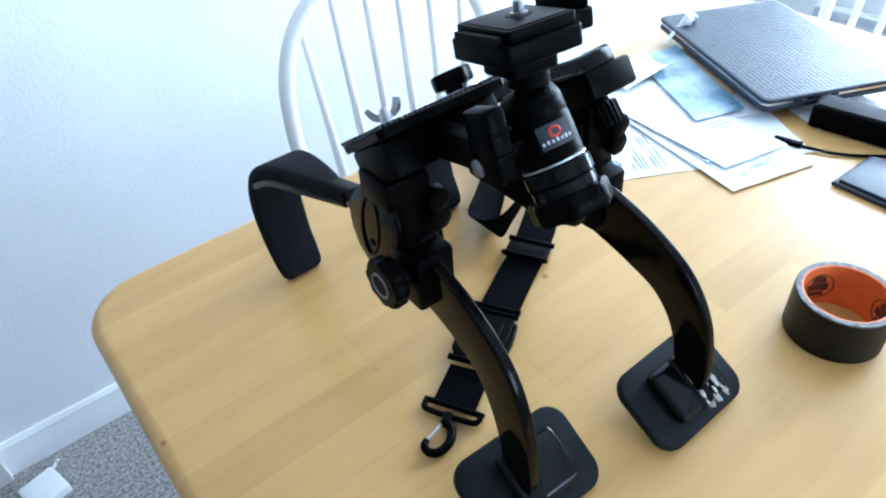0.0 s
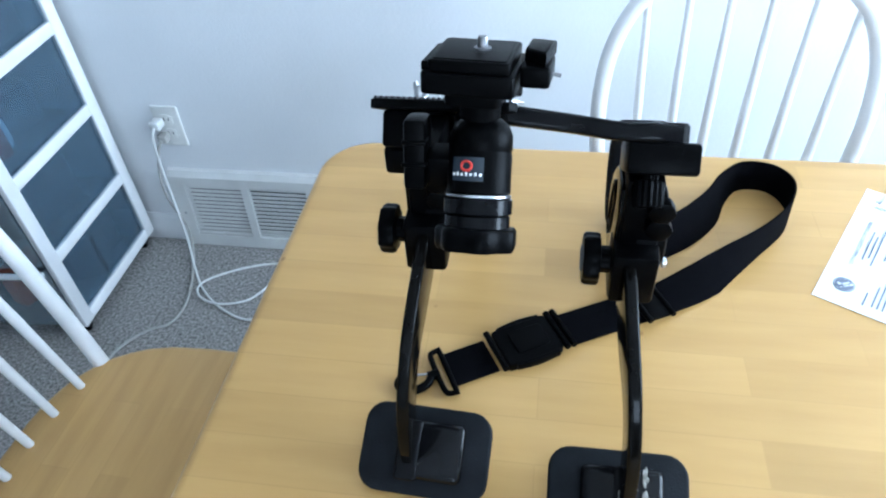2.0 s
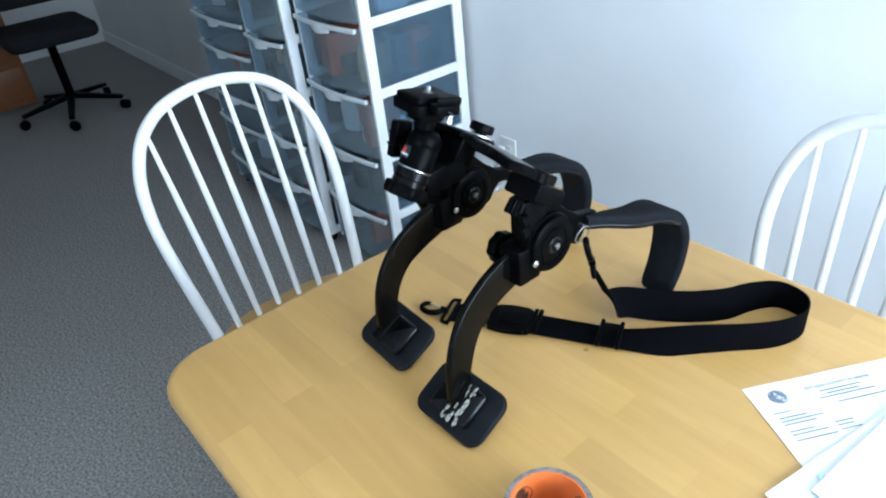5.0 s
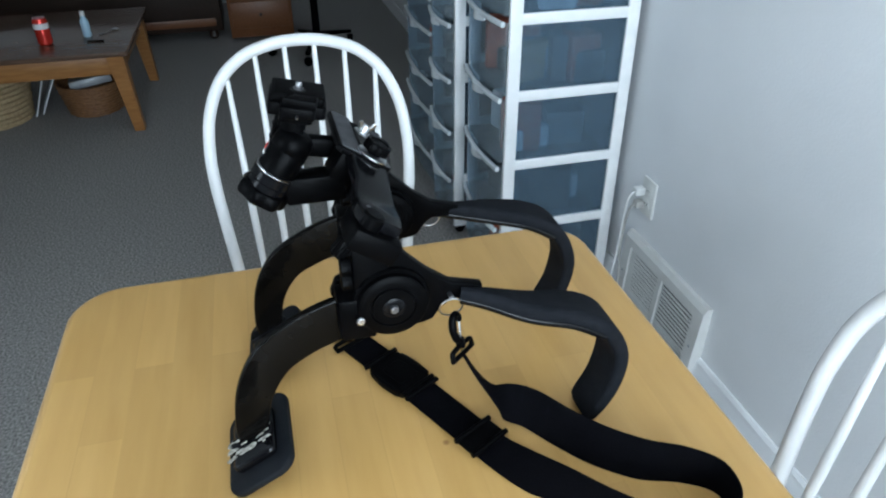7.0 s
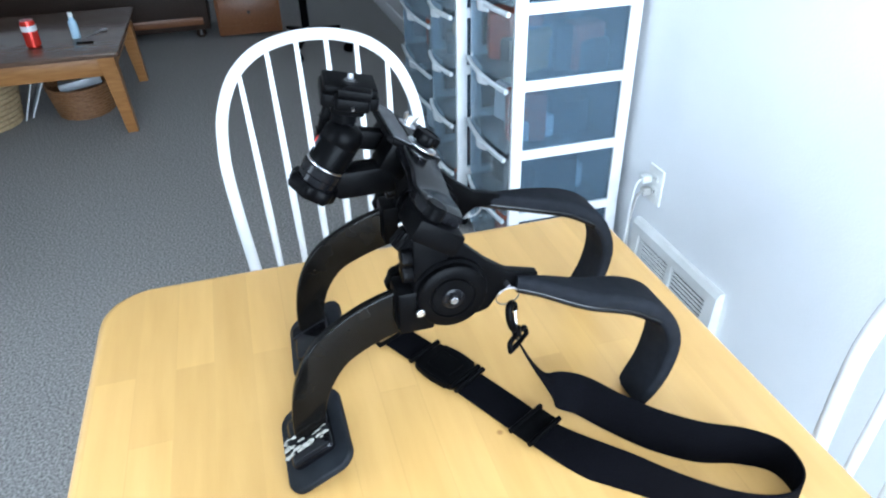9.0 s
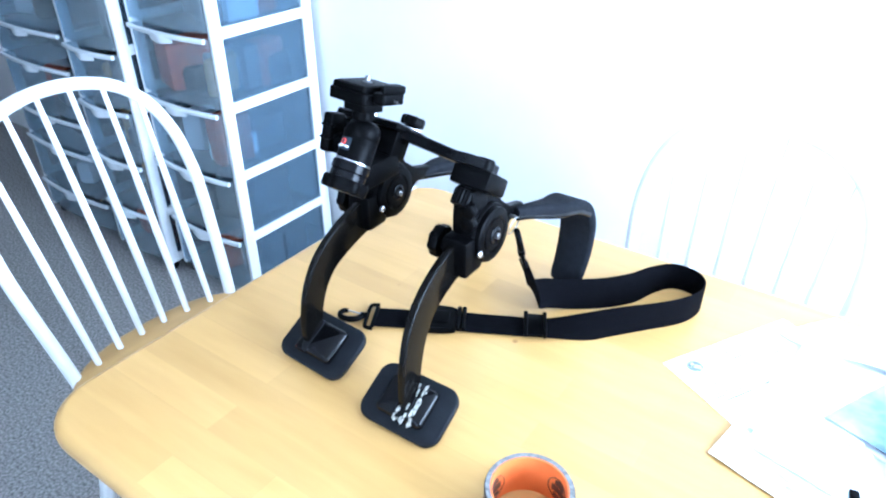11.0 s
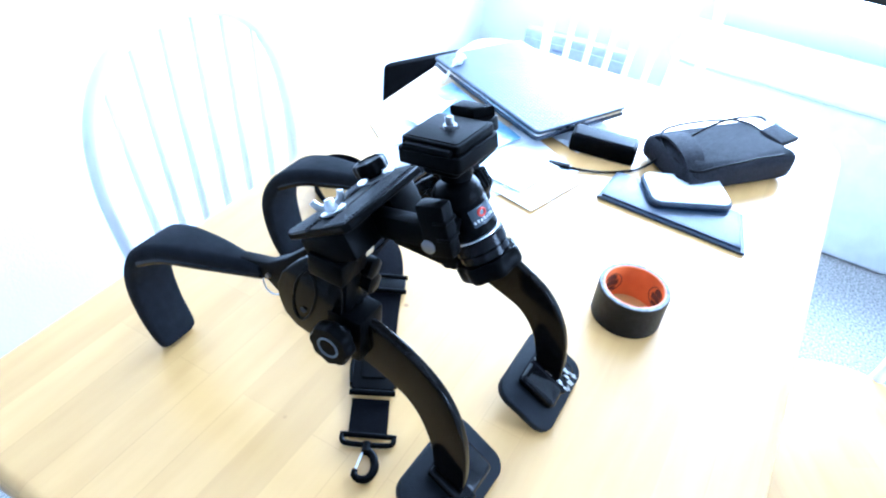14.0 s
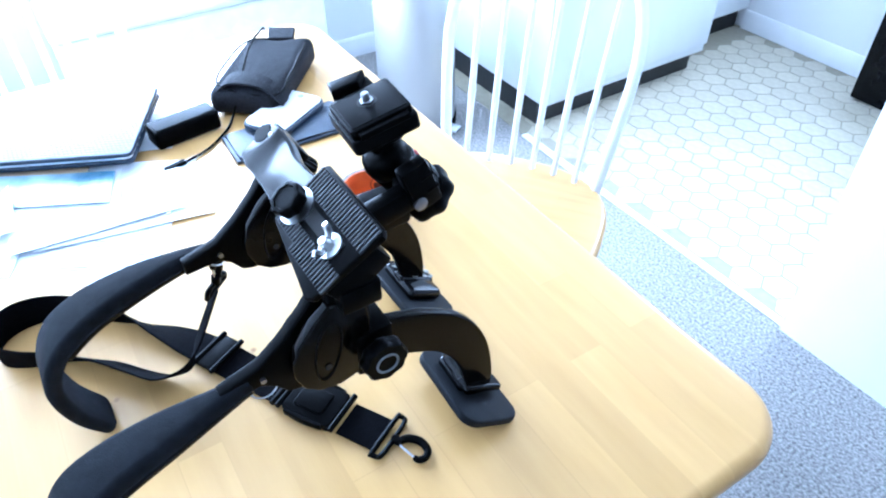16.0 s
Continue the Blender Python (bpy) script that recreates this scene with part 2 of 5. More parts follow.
def along(p0, p1):
    """A pose whose z runs from p0 to p1."""
    d = Vector(p1) - Vector(p0)
    return Matrix.Translation(p0) @ d.to_track_quat("Z", "Y").to_matrix().to_4x4()


def rod(bm, p0, p1, r0, r1=None, seg=12):
    return lathe(bm, [(r0, 0), (r0 if r1 is None else r1, (Vector(p1) - Vector(p0)).length)], along(p0, p1), seg)


def smooth_path(pts, n=8, closed=False):
    """Catmull-Rom through the points."""
    P = [Vector(p) for p in pts]
    out = []
    N = len(P)
    for i in range(N if closed else N - 1):
        p = [P[(i + k) % N] if closed else P[min(max(i + k, 0), N - 1)] for k in (-1, 0, 1, 2)]
        for k in range(n):
            u = k / n
            out.append(0.5 * (2 * p[1] + (p[2] - p[0]) * u + (2 * p[0] - 5 * p[1] + 4 * p[2] - p[3]) * u * u + (3 * p[1] - p[0] - 3 * p[2] + p[3]) * u ** 3))
    if not closed:
        out.append(P[-1])
    return out


def tube(bm, pts, r, seg=10, closed=False, n=6):
    """A round cable through the points; r a radius or one per point."""
    P = smooth_path(pts, n, closed)
    rs = [r] * len(P) if not hasattr(r, "__len__") else [float(v) for v in np.interp(np.linspace(0, len(r) - 1, len(P)), range(len(r)), r)]
    up, rings = Vector((0.13, 0.21, 0.97)), []
    for i, p in enumerate(P):
        a, b = P[i - 1] if i or closed else p, P[(i + 1) % len(P)] if i < len(P) - 1 or closed else p
        d = (b - a).normalized()
        side = d.cross(up).normalized()
        if side.length < 0.1:
            side = d.cross(Vector((1, 0, 0))).normalized()
        up = side.cross(d).normalized()
        rings.append([p + rs[i] * (math.cos(2 * math.pi * k / seg) * side + math.sin(2 * math.pi * k / seg) * up) for k in range(seg)])
    return ring_mesh(bm, rings, closed)


def band(bm, rows, n=8, corner=0.3):
    """A bar of rounded section swept along rows (place, across, width, thickness)."""
    P = smooth_path([r[0] for r in rows], n)
    A = smooth_path([r[1] for r in rows], n)
    W = smooth_path([(r[2], r[3], 0) for r in rows], n)
    rings = []
    for i, p in enumerate(P):
        d = (P[min(i + 1, len(P) - 1)] - P[max(i - 1, 0)]).normalized()
        a = (A[i] - A[i].dot(d) * d).normalized()
        t = d.cross(a).normalized()
        w, h = W[i][0] / 2, W[i][1] / 2
        c = min(w, h) * corner
        ring = []
        for sx, sy in ((1, 1), (-1, 1), (-1, -1), (1, -1)):
            for f in ((0, 1), (0.383, 0.924), (0.707, 0.707), (0.924, 0.383), (1, 0))[:: -1 if sx * sy > 0 else 1]:
                ring.append(p + a * sx * (w - c + c * f[0]) + t * sy * (h - c + c * f[1]))
        rings.append(ring)
    return ring_mesh(bm, rings)


def slab(bm, outline, z0, z1, bevel=0.0, m=Matrix(), seg=3):
    """A flat plate of the given outline (x, y), with rounded rims."""
    b = bmesh.new()
    f = b.faces.new([b.verts.new((x, y, z0)) for x, y in outline])
    ext = bmesh.ops.extrude_face_region(b, geom=[f])
    top = [v for v in ext["geom"] if isinstance(v, bmesh.types.BMVert)]
    bmesh.ops.translate(b, verts=top, vec=(0, 0, z1 - z0))
    bmesh.ops.recalc_face_normals(b, faces=b.faces[:])
    if bevel:
        rim = [e for e in b.edges if abs(e.verts[0].co.z - e.verts[1].co.z) < 1e-6]
        bmesh.ops.bevel(b, geom=rim, offset=bevel, segments=seg, profile=0.5, affect="EDGES")
    bmesh.ops.transform(b, matrix=m, verts=b.verts)
    return merge(bm, b)


def rounded(x0, y0, x1, y1, r, n=6):
    out = []
    for cx, cy, a0 in ((x1 - r, y1 - r, 0), (x0 + r, y1 - r, 90), (x0 + r, y0 + r, 180), (x1 - r, y0 + r, 270)):
        for k in range(n + 1):
            a = radians(a0 + 90 * k / n)
            out.append((cx + r * math.cos(a), cy + r * math.sin(a)))
    return out


def thing(name, label, category, m=None, group="", kind=""):
    ob = new(name)
    ob.empty_display_size = 0.05
    ob.matrix_basis = m or Matrix()
    return tagged(ob, label, category, group, kind)


def part(name, bm, mat, parent=None, label="", smooth=40):
    """Links a bmesh as one mesh object; under a parent its numbers are the parent's own."""
    bmesh.ops.recalc_face_normals(bm, faces=bm.faces[:])
    me = bpy.data.meshes.new(name)
    bm.to_mesh(me)
    bm.free()
    me.materials.append(mat)
    if smooth:
        me.shade_smooth()
        me.set_sharp_from_angle(angle=radians(smooth))
    ob = new(name, me)
    ob.parent = parent
    if label:
        ob["label"] = label
    return ob


def solo(name, bm, mat, label, category="", group="", kind="", smooth=40, m=None):
    ob = part(name, bm, mat, None, "", smooth)
    if m:
        ob.matrix_basis = m
    return tagged(ob, label, category, group, kind)


B = bmesh.new
T = 0.75          # table top
WN = 0.585        # north wall face
XE, XW = 2.45, -5.2
YS = -3.16
HC = 2.44

# ---- setting ----
solo("floor", box(B(), ((XE + XW) / 2, (WN + YS) / 2, -0.05), (XE - XW + 0.4, WN - YS + 0.4, 0.1)), M_CARPET, "speckled grey-beige cut-pile carpet over the whole floor", "floor", kind="structure", smooth=0)
solo("ceiling", box(B(), ((XE + XW) / 2, (WN + YS) / 2, HC + 0.05), (XE - XW + 0.4, WN - YS + 0.4, 0.1)), M_CEIL, "plain white painted ceiling", "ceiling", kind="structure", smooth=0)
solo("wall_north", box(B(), ((XE + XW) / 2, WN + 0.06, HC / 2), (XE - XW + 0.4, 0.12, HC)), M_WALL, "white painted wall with light orange-peel texture", "wall", kind="structure", smooth=0)
solo("wall_west", box(B(), (XW - 0.06, (WN + YS) / 2, HC / 2), (0.12, WN - YS, HC)), M_WALL, "plain white painted wall of the living room", "wall", kind="structure", smooth=0)
bm = B()
# south wall, with an unseen opening added for the kitchen fill lamp
for x0, x1, z0, z1 in ((XW, 0.5, 0, HC), (1.5, XE, 0, HC), (0.5, 1.5, 0, 1.1), (0.5, 1.5, 2.05, HC)):
    box(bm, ((x0 + x1) / 2, -3.10, (z0 + z1) / 2), (x1 - x0, 0.12, z1 - z0))
solo("wall_south", bm, M_WALL, "plain white painted wall with an unseen opening added for fill light", "wall", kind="structure", smooth=0)
bm = B()
WY0, WY1, WZ0, WZ1 = -1.02, 0.46, 0.62, 2.1
for y0, y1, z0, z1 in ((YS, WY0, 0, HC), (WY1, WN, 0, HC), (WY0, WY1, 0, WZ0), (WY0, WY1, WZ1, HC)):
    box(bm, (XE + 0.06, (y0 + y1) / 2, (z0 + z1) / 2), (0.12, y1 - y0, z1 - z0))
solo("wall_east", bm, M_WALL, "white painted wall with a wide bright window opening", "wall", kind="structure", smooth=0)
win = thing("window_1", "white framed window letting in bright daylight", "window", kind="structure")
for y, z, sy, sz in ((WY0 + 0.02, 1.36, 0.04, 1.48), (WY1 - 0.02, 1.36, 0.04, 1.48), (-0.28, 1.36, 0.05, 1.40)):
    part("window_frame", box(B(), (XE + 0.06, y, z), (0.05, sy, sz), 0.004), M_TRIM, win)
for z in (WZ0 + 0.02, WZ1 - 0.02):
    part("window_frame", box(B(), (XE + 0.06, -0.28, z), (0.05, 1.40, 0.04), 0.004), M_TRIM, win)
part("window_sill", box(B(), (XE - 0.02, -0.28, WZ0 - 0.012), (0.12, 1.56, 0.02), 0.004), M_TRIM, win)
# wall end beside the kitchen, running west
solo("partition_wall", box(B(), (-0.40, -1.66, HC / 2), (1.60, 0.12, HC)), M_WALL, "white painted wall end beside the kitchen floor", "wall", kind="structure", smooth=0)
solo("partition_wall_side", box(B(), (-1.14, -2.38, HC / 2), (0.12, 1.32, HC)), M_WALL, "plain white wall closing the kitchen", "wall", kind="structure", smooth=0)
bm = B()
base_profile = [(0, 0), (0.016, 0), (0.016, 0.05), (0.011, 0.062), (0.011, 0.075), (0.005, 0.085), (0, 0.085)]


def baseboard(bm, p0, p1, inward):
    p0, p1, n = Vector(p0), Vector(p1), Vector(inward)
    rings = [[p + n * a + Vector((0, 0, b)) for a, b in base_profile] for p in (p0, p1)]
    return ring_mesh(bm, rings)


baseboard(bm, (-0.285, WN, 0), (XE, WN, 0), (0, -1, 0))
baseboard(bm, (XW, WN, 0), (-0.70, WN, 0), (0, -1, 0))
baseboard(bm, (XE, WN - 0.017, 0), (XE, -1.86, 0), (-1, 0, 0))
solo("baseboard", bm, M_TRIM, "white moulded baseboard along the walls", "baseboard", kind="structure", smooth=30)

# ---- dining table ----
table = thing("dining_table", "butcher-block maple dining table with rounded corners and white turned legs", "table", Matrix.Translation((0, 0, 0)))
part("tabletop", slab(B(), rounded(-0.003, -0.749, 1.245, 0.023, 0.072, 10), T - 0.034, T, 0.0145, seg=5), M_TABLE, table, "pale lacquered butcher-block top")
part("apron", box(B(), (0.61, -0.055, 0.672), (1.06, 0.02, 0.09), 0.002), M_CHAIR, table)
part("apron", box(B(), (0.61, -0.695, 0.672), (1.06, 0.02, 0.09), 0.002), M_CHAIR, table)
part("apron", box(B(), (0.055, -0.375, 0.672), (0.02, 0.60, 0.09), 0.002), M_CHAIR, table)
part("apron", box(B(), (1.165, -0.375, 0.672), (0.02, 0.60, 0.09), 0.002), M_CHAIR, table)
for x in (0.075, 1.145):
    for y in (-0.075, -0.675):
        part("leg", lathe(B(), [(0.016, 0), (0.02, 0.02), (0.024, 0.2), (0.031, 0.42), (0.022, 0.5), (0.030, 0.52), (0.030, 0.53), (0.024, 0.545), (0.033, 0.57), (0.033, 0.716)], Matrix.Translation((x, y, 0)), 16), M_CHAIR, table, "white turned leg")


# ---- windsor chairs: white bow and legs, natural seat ----
def windsor_chair(m, recline=1.0, wide=1.0, tall=1.0):
    c = thing("windsor_chair", "white bow-back windsor chair with a natural wood seat", "chair", m, "chairs round the table")
    out = []
    for k in range(40):
        a = 2 * math.pi * k / 40
        x, y = math.cos(a), math.sin(a)
        w = 0.218 + 0.032 * (y + 1) / 2
        ex = 0.72
        out.append((w * math.copysign(abs(x) ** ex, x), 0.212 * math.copysign(abs(y) ** ex, y) + 0.004))
    b = bmesh.new()
    slab(b, out, 0.415, 0.450, 0.012)
    part("seat", b, M_SEAT, c, "varnished wooden saddle seat")
    lean = lambda z: -0.150 - 0.135 * recline * ((z - 0.45) / 0.478) ** 0.95 if z > 0.45 else -0.150
    half = [(0.182, 0.435), (0.193, 0.52), (0.203, 0.60), (0.210, 0.67), (0.211, 0.728), (0.201, 0.799), (0.170, 0.865), (0.120, 0.908), (0.061, 0.928), (0, 0.934)]
    half = [(x * wide, 0.435 + (z - 0.435) * tall) for x, z in half]
    pts = [(-x, lean(z), z) for x, z in half] + [(x, lean(z), z) for x, z in half[-2::-1]]
    part("bow", tube(B(), pts, 0.0125, 12, n=4), M_CHAIR, c, "white bent bow")

    def bow_top(x):
        zs = [p for p in half]
        for (xa, za), (xb, zb) in zip(zs[4:], zs[5:]):
            if xb <= abs(x) <= xa:
                return za + (zb - za) * (xa - abs(x)) / (xa - xb)
        return 0.75
    for k in range(6):
        f = (k - 2.5) / 2.5
        xb, xt = f * 0.132 * wide, f * 0.155 * wide
        zt = bow_top(xt)
        p0 = Vector((xb, -0.152 - 0.018 * (1 - f * f), 0.437))
        p1 = Vector((xt, lean(zt), zt))
        L = (p1 - p0).length
        part("spindle", lathe(B(), [(0.0062, 0), (0.0082, L * 0.35), (0.0072, L * 0.6), (0.005, L)], along(p0, p1), 10), M_CHAIR, c)
    feet = {}
    for sx in (-1, 1):
        for y0, y1 in ((0.12, 0.19), (-0.10, -0.19)):
            p0, p1 = Vector((sx * 0.215, y1, 0)), Vector((sx * 0.15, y0, 0.42))
            L = (p1 - p0).length
            feet[(sx, y0 > 0)] = p0.lerp(p1, 0.42)
            part("leg", lathe(B(), [(0.011, 0), (0.013, 0.01), (0.017, L * 0.35), (0.0215, L * 0.55), (0.0135, L * 0.66), (0.019, L * 0.69), (0.019, L * 0.71), (0.0145, L * 0.74), (0.017, L)], along(p0, p1), 14), M_CHAIR, c)
    mids = []
    for sx in (-1, 1):
        a, b2 = feet[(sx, True)], feet[(sx, False)]
        mids.append(a.lerp(b2, 0.5))
        part("stretcher", rod(B(), a, b2, 0.010), M_CHAIR, c)
    part("stretcher", rod(B(), mids[0], mids[1], 0.010), M_CHAIR, c)
    return c


chair = windsor_chair(pose(-0.230, -0.373, 0, 0, 0, -92.0), 1.2, 0.985)
tagged(windsor_chair(pose(0.566, 0.019, 0, 0, 0, 176), 0.52, 0.93, 0.98), "white bow-back windsor chair with natural seat, pushed under the table")
tagged(copy_thing(chair, pose(0.772, -0.928, 0, 0, 0, 34.2)), "white bow-back windsor chair with natural seat, turned askew")
copy_thing(chair, pose(1.40, -0.203, 0, 0, 0, 90))

# ---- camera shoulder rig ----
rig = thing("camera_shoulder_rig", "black camera shoulder support standing on chest pads and shoulder hooks", "camera support", Matrix.Translation((0, 0, 0)))


def rig_side(ox, oy, pad, glued, side, splay):
    """One side: hub, leg and chest pad, shoulder arm. ox, oy: the hub's middle."""
    X = lambda x: ox + x
    Y = lambda y: oy + y
    # hub: column, disc, cover, bolts
    b = box(B(), (X(-0.012), Y(-0.018), 0.96), (0.026, 0.034, 0.085), 0.003)
    box(b, (X(-0.012), Y(-0.034), 0.922), (0.034, 0.036, 0.048), 0.004)
    column = part("column", b, M_BLACK, rig)
    for z in (0.983, 0.967):
        part("clamp_nut", lathe(B(), [(0.0085, 0), (0.0092, 0.001), (0.0092, 0.009), (0.0075, 0.010)], along((X(0.0), Y(-0.036), z), (X(0.0), Y(-0.050), z)), 18, 6, 0.05), M_BLACK, column)
    d = lathe(B(), [(0.030, -0.020), (0.0375, -0.018), (0.0375, -0.004), (0.0362, -0.0025), (0.0342, -0.0025), (0.0338, 0.003), (0.0320, 0.0045), (0.0225, 0.0045), (0.0220, 0.0030), (0.0205, 0.0030), (0.0200, 0.0048), (0.010, 0.0052)], pose(X(0.006), Y(0), 0.936, 0, 90, 0), 48)
    disc = part("hub_disc", d, M_BLACK, rig, "round black ratchet hub")
    part("hub_cap", lathe(B(), [(0.0110, 0), (0.0110, 0.002), (0.0095, 0.003), (0.0065, 0.003), (0.0065, 0.001)], pose(X(0.0105), Y(0), 0.936, 0, 90, 0), 32), M_GLOSS, disc)
    part("hub_bolt", lathe(B(), [(0.0044, 0), (0.0044, 0.004), (0.0034, 0.005)], pose(X(0.012), Y(0), 0.936, 0, 90, 0), 6), M_DULL, disc, "dull steel hexagon bolt")
    part("pivot_rivet", lathe(B(), [(0.0042, 0), (0.0042, 0.002), (0.003, 0.003)], pose(X(0.010), Y(-0.032), 0.9255, 0, 90, 0), 16), M_STEEL, disc, "steel rivet")
    # plate on the other face, with its oval rib
    outer = [(-0.029, 0.990), (0.001, 0.992), (0.014, 0.980), (0.030, 0.962), (0.036, 0.945), (0.036, 0.930), (0.030, 0.914), (0.018, 0.904), (0.0, 0.900), (-0.016, 0.904), (-0.028, 0.916), (-0.032, 0.94), (-0.032, 0.965)]
    side_plate = part("side_plate", slab(B(), outer, 0.0, 0.011, 0.002, Matrix(((0, 0, 1, X(-0.028)), (1, 0, 0, Y(0)), (0, 1, 0, 0), (0, 0, 0, 1)))), M_TUBE, rig, "brown-black enamelled plate")
    b = tube(B(), [(X(-0.0285), Y(0.006) + 0.011 * math.cos(a) - 0.006 * math.sin(a), 0.946 + 0.030 * math.sin(a)) for a in np.linspace(0, 2 * math.pi, 17)[:-1]], 0.0009, 6, True, 3)
    part("oval_rib", b, M_BLACK, side_plate)
    part("screw_hole", lathe(B(), [(0.003, 0), (0.003, 0.0008)], pose(X(-0.0285), Y(0.008), 0.929, 0, -90, 0), 12), M_DARK, side_plate)
    # ribbed knob
    k = pose(X(-0.034), Y(-0.034), 0.927, 0, -90, 0)
    knob = part("knob", lathe(B(), [(0.010, -0.014), (0.010, 0.002), (0.0185, 0.003), (0.0195, 0.005), (0.0195, 0.013), (0.018, 0.0155), (0.012, 0.0155)], k, 56, 8, 0.045), M_BLACK, rig, "lobed black tightening knob")
    b = tube(B(), [k @ Vector((0.0095 * math.cos(a), 0.0095 * math.sin(a), 0.0158)) for a in np.linspace(0, 2 * math.pi, 13)[:-1]], 0.0011, 6, True, 2)
    part("knob_emblem", b, M_EMBLEM, knob)
    # leg: flat bar bent over, hub to pad
    px, py = pad[0], pad[1]
    LEGX = -0.016 if glued else -0.012
    legrows = []
    for y, z, wdt in ((-0.345, 0.927, 0.046), (-0.400, 0.913, 0.048), (-0.437, 0.899, 0.046), (-0.468, 0.879, 0.042), (-0.490, 0.845, 0.037), (-0.500, 0.802, 0.032), (-0.498, 0.776, 0.030)):
        f = max(0, (-y - 0.35) / 0.15)
        legrows.append(((X(LEGX) + (px + side - X(LEGX)) * f ** 3, y + 0.35 + oy + (py + 0.496 - (oy + 0.35)) * f - 0.004 * math.sin(math.pi * min(f, 1)), z), (1, 0, 0), 0.0098, wdt))
    part("leg", band(B(), legrows, 8, 0.5), M_TUBE, rig, "curved black enamelled leg")
    # chest pad, leaning on its lower edge
    pm = Matrix.Translation((px, py, 0.7725)) @ pose(0, 0, 0, 28, 0, pad[2])
    padp = part("chest_pad", slab(B(), rounded(-0.0552, -0.037, 0.0552, 0.037, 0.018, 6), -0.005, 0.004, 0.0025, pm), M_RUBBER, rig, "dark grey rounded rubber chest pad")
    part("pad_block", slab(B(), rounded(-0.030 if glued else -0.014, -0.024, 0.034, 0.024, 0.006, 4), 0.003, 0.017, 0.006, pm), M_RAIL, padp, "glossy black raised block")
    part("pad_socket", slab(B(), rounded(side - 0.010, -0.026, side + 0.010, 0.024, 0.004, 3), 0.010, 0.018, 0.003, pm), M_GLOSS, padp)
    if glued:
        random.seed(4)
        b = B()
        for k in range(60):
            x, y = random.choice(((0.001, None), (0.001, None), (0.019, None), (0.019, None), (None, -0.023), (0.011, None)))
            x = random.uniform(0.0, 0.026) if x is None else x + random.uniform(-0.002, 0.002)
            y = random.uniform(-0.026, 0.022) if y is None else y + random.uniform(-0.003, 0.002)
            r = random.uniform(0.0007, 0.0017)
            s = Matrix.Translation((x, y, 0.0190 if 0.004 < x < 0.02 and y > -0.02 else 0.0178)) @ Matrix.Diagonal((1, random.uniform(1.5, 4.5), 0.7, 1))
            e = bmesh.new()
            bmesh.ops.create_icosphere(e, subdivisions=1, radius=r, matrix=pm @ s)
            merge(b, e)
        part("glue_seam", b, M_GLUE, padp, "pale dried glue smeared round the joint")
    # shoulder arm: glossy underside and neoprene cover
    rows = []
    lift = 0.004 if not glued else 0.0
    for y, z, w, h in ((-0.282, 0.9285, 0.0122, 0.013), (-0.258, 0.9235, 0.020, 0.016), (-0.215, 0.9115 + lift, 0.036, 0.018), (-0.168, 0.899 + lift, 0.048, 0.018),
                       (-0.133, 0.877 + lift, 0.055, 0.017), (-0.114, 0.838, 0.055, 0.016), (-0.120, 0.792, 0.053, 0.015), (-0.138, 0.757, 0.048, 0.013), (-0.143, 0.7505, 0.032, 0.009)):
        f = min(1, max(0, (y + 0.33) / 0.12))
        cx = X(-0.010) + f * splay
        rows.append(((cx, y + 0.35 + oy, z + 0.0032), (1, 0, 0), w, h))
    part("shoulder_hook", band(B(), rows, 8, 0.8), M_FOAM, rig, "neoprene-padded shoulder hook")
    b = band(B(), [((rows[i][0][0], rows[i][0][1] - d, rows[i][0][2] - e), (1, 0, 0), rows[i][2] * 1.03, 0.007) for i, d, e in ((0, 0, 0.006), (1, 0, 0.0065), (2, 0.002, 0.0070), (3, 0.004, 0.0065), (4, 0.006, 0.0030))], 8, 0.7)
    part("hook_rail", b, M_RAIL, rig, "glossy black rail under the hook")
    # arm plate from block to hook, split ring
    g = [(-0.026, 0.993), (0.003, 1.000), (0.017, 0.982), (0.038, 0.961), (0.059, 0.945), (0.092, 0.9355), (0.092, 0.9215), (0.060, 0.924), (0.050, 0.917), (0.041, 0.904), (0.032, 0.901), (0.0, 0.899), (-0.025, 0.91), (-0.032, 0.96)]
    MX = Matrix(((0, 0, 1, X(-0.014)), (1, 0, 0, Y(0)), (0, 1, 0, 0), (0, 0, 0, 1)))
    part("shoulder_arm", slab(B(), g, 0.0, 0.012, 0.002, MX), M_BLACK, rig, "flat black arm plate")
    RX = 0.004 if glued else -0.009
    rc = Vector((X(RX), Y(0.058), 0.9195))
    b = tube(B(), [rc + Vector((0.003 * math.sin(a), 0.0118 * math.cos(a), 0.0118 * math.sin(a))) for a in np.linspace(0, 2 * math.pi, 15)[:-1]], 0.0008, 6, True, 3)
    part("split_ring", b, M_STEEL, rig, "steel split ring")
    part("ring_pin", rod(B(), (X(-0.017), Y(0.058), 0.932), (X(RX + 0.002), Y(0.058), 0.932), 0.0024), M_DULL, rig)


rig_side(0.385, -0.349, (0.376, -0.495, 0.5), True, 0.004, 0.026)
rig_side(0.224, -0.328, (0.2175, -0.471, -2.8), False, -0.012, 0.000)

# cross rail: ribbed plate, link bar, end block, all leaning back
RM = Matrix.Translation((0.235, -0.345, 1.037)) @ pose(0, 0, 0, -34, 0, 0)


def railp(x, y, z):
    return RM @ Vector((x, y, z))


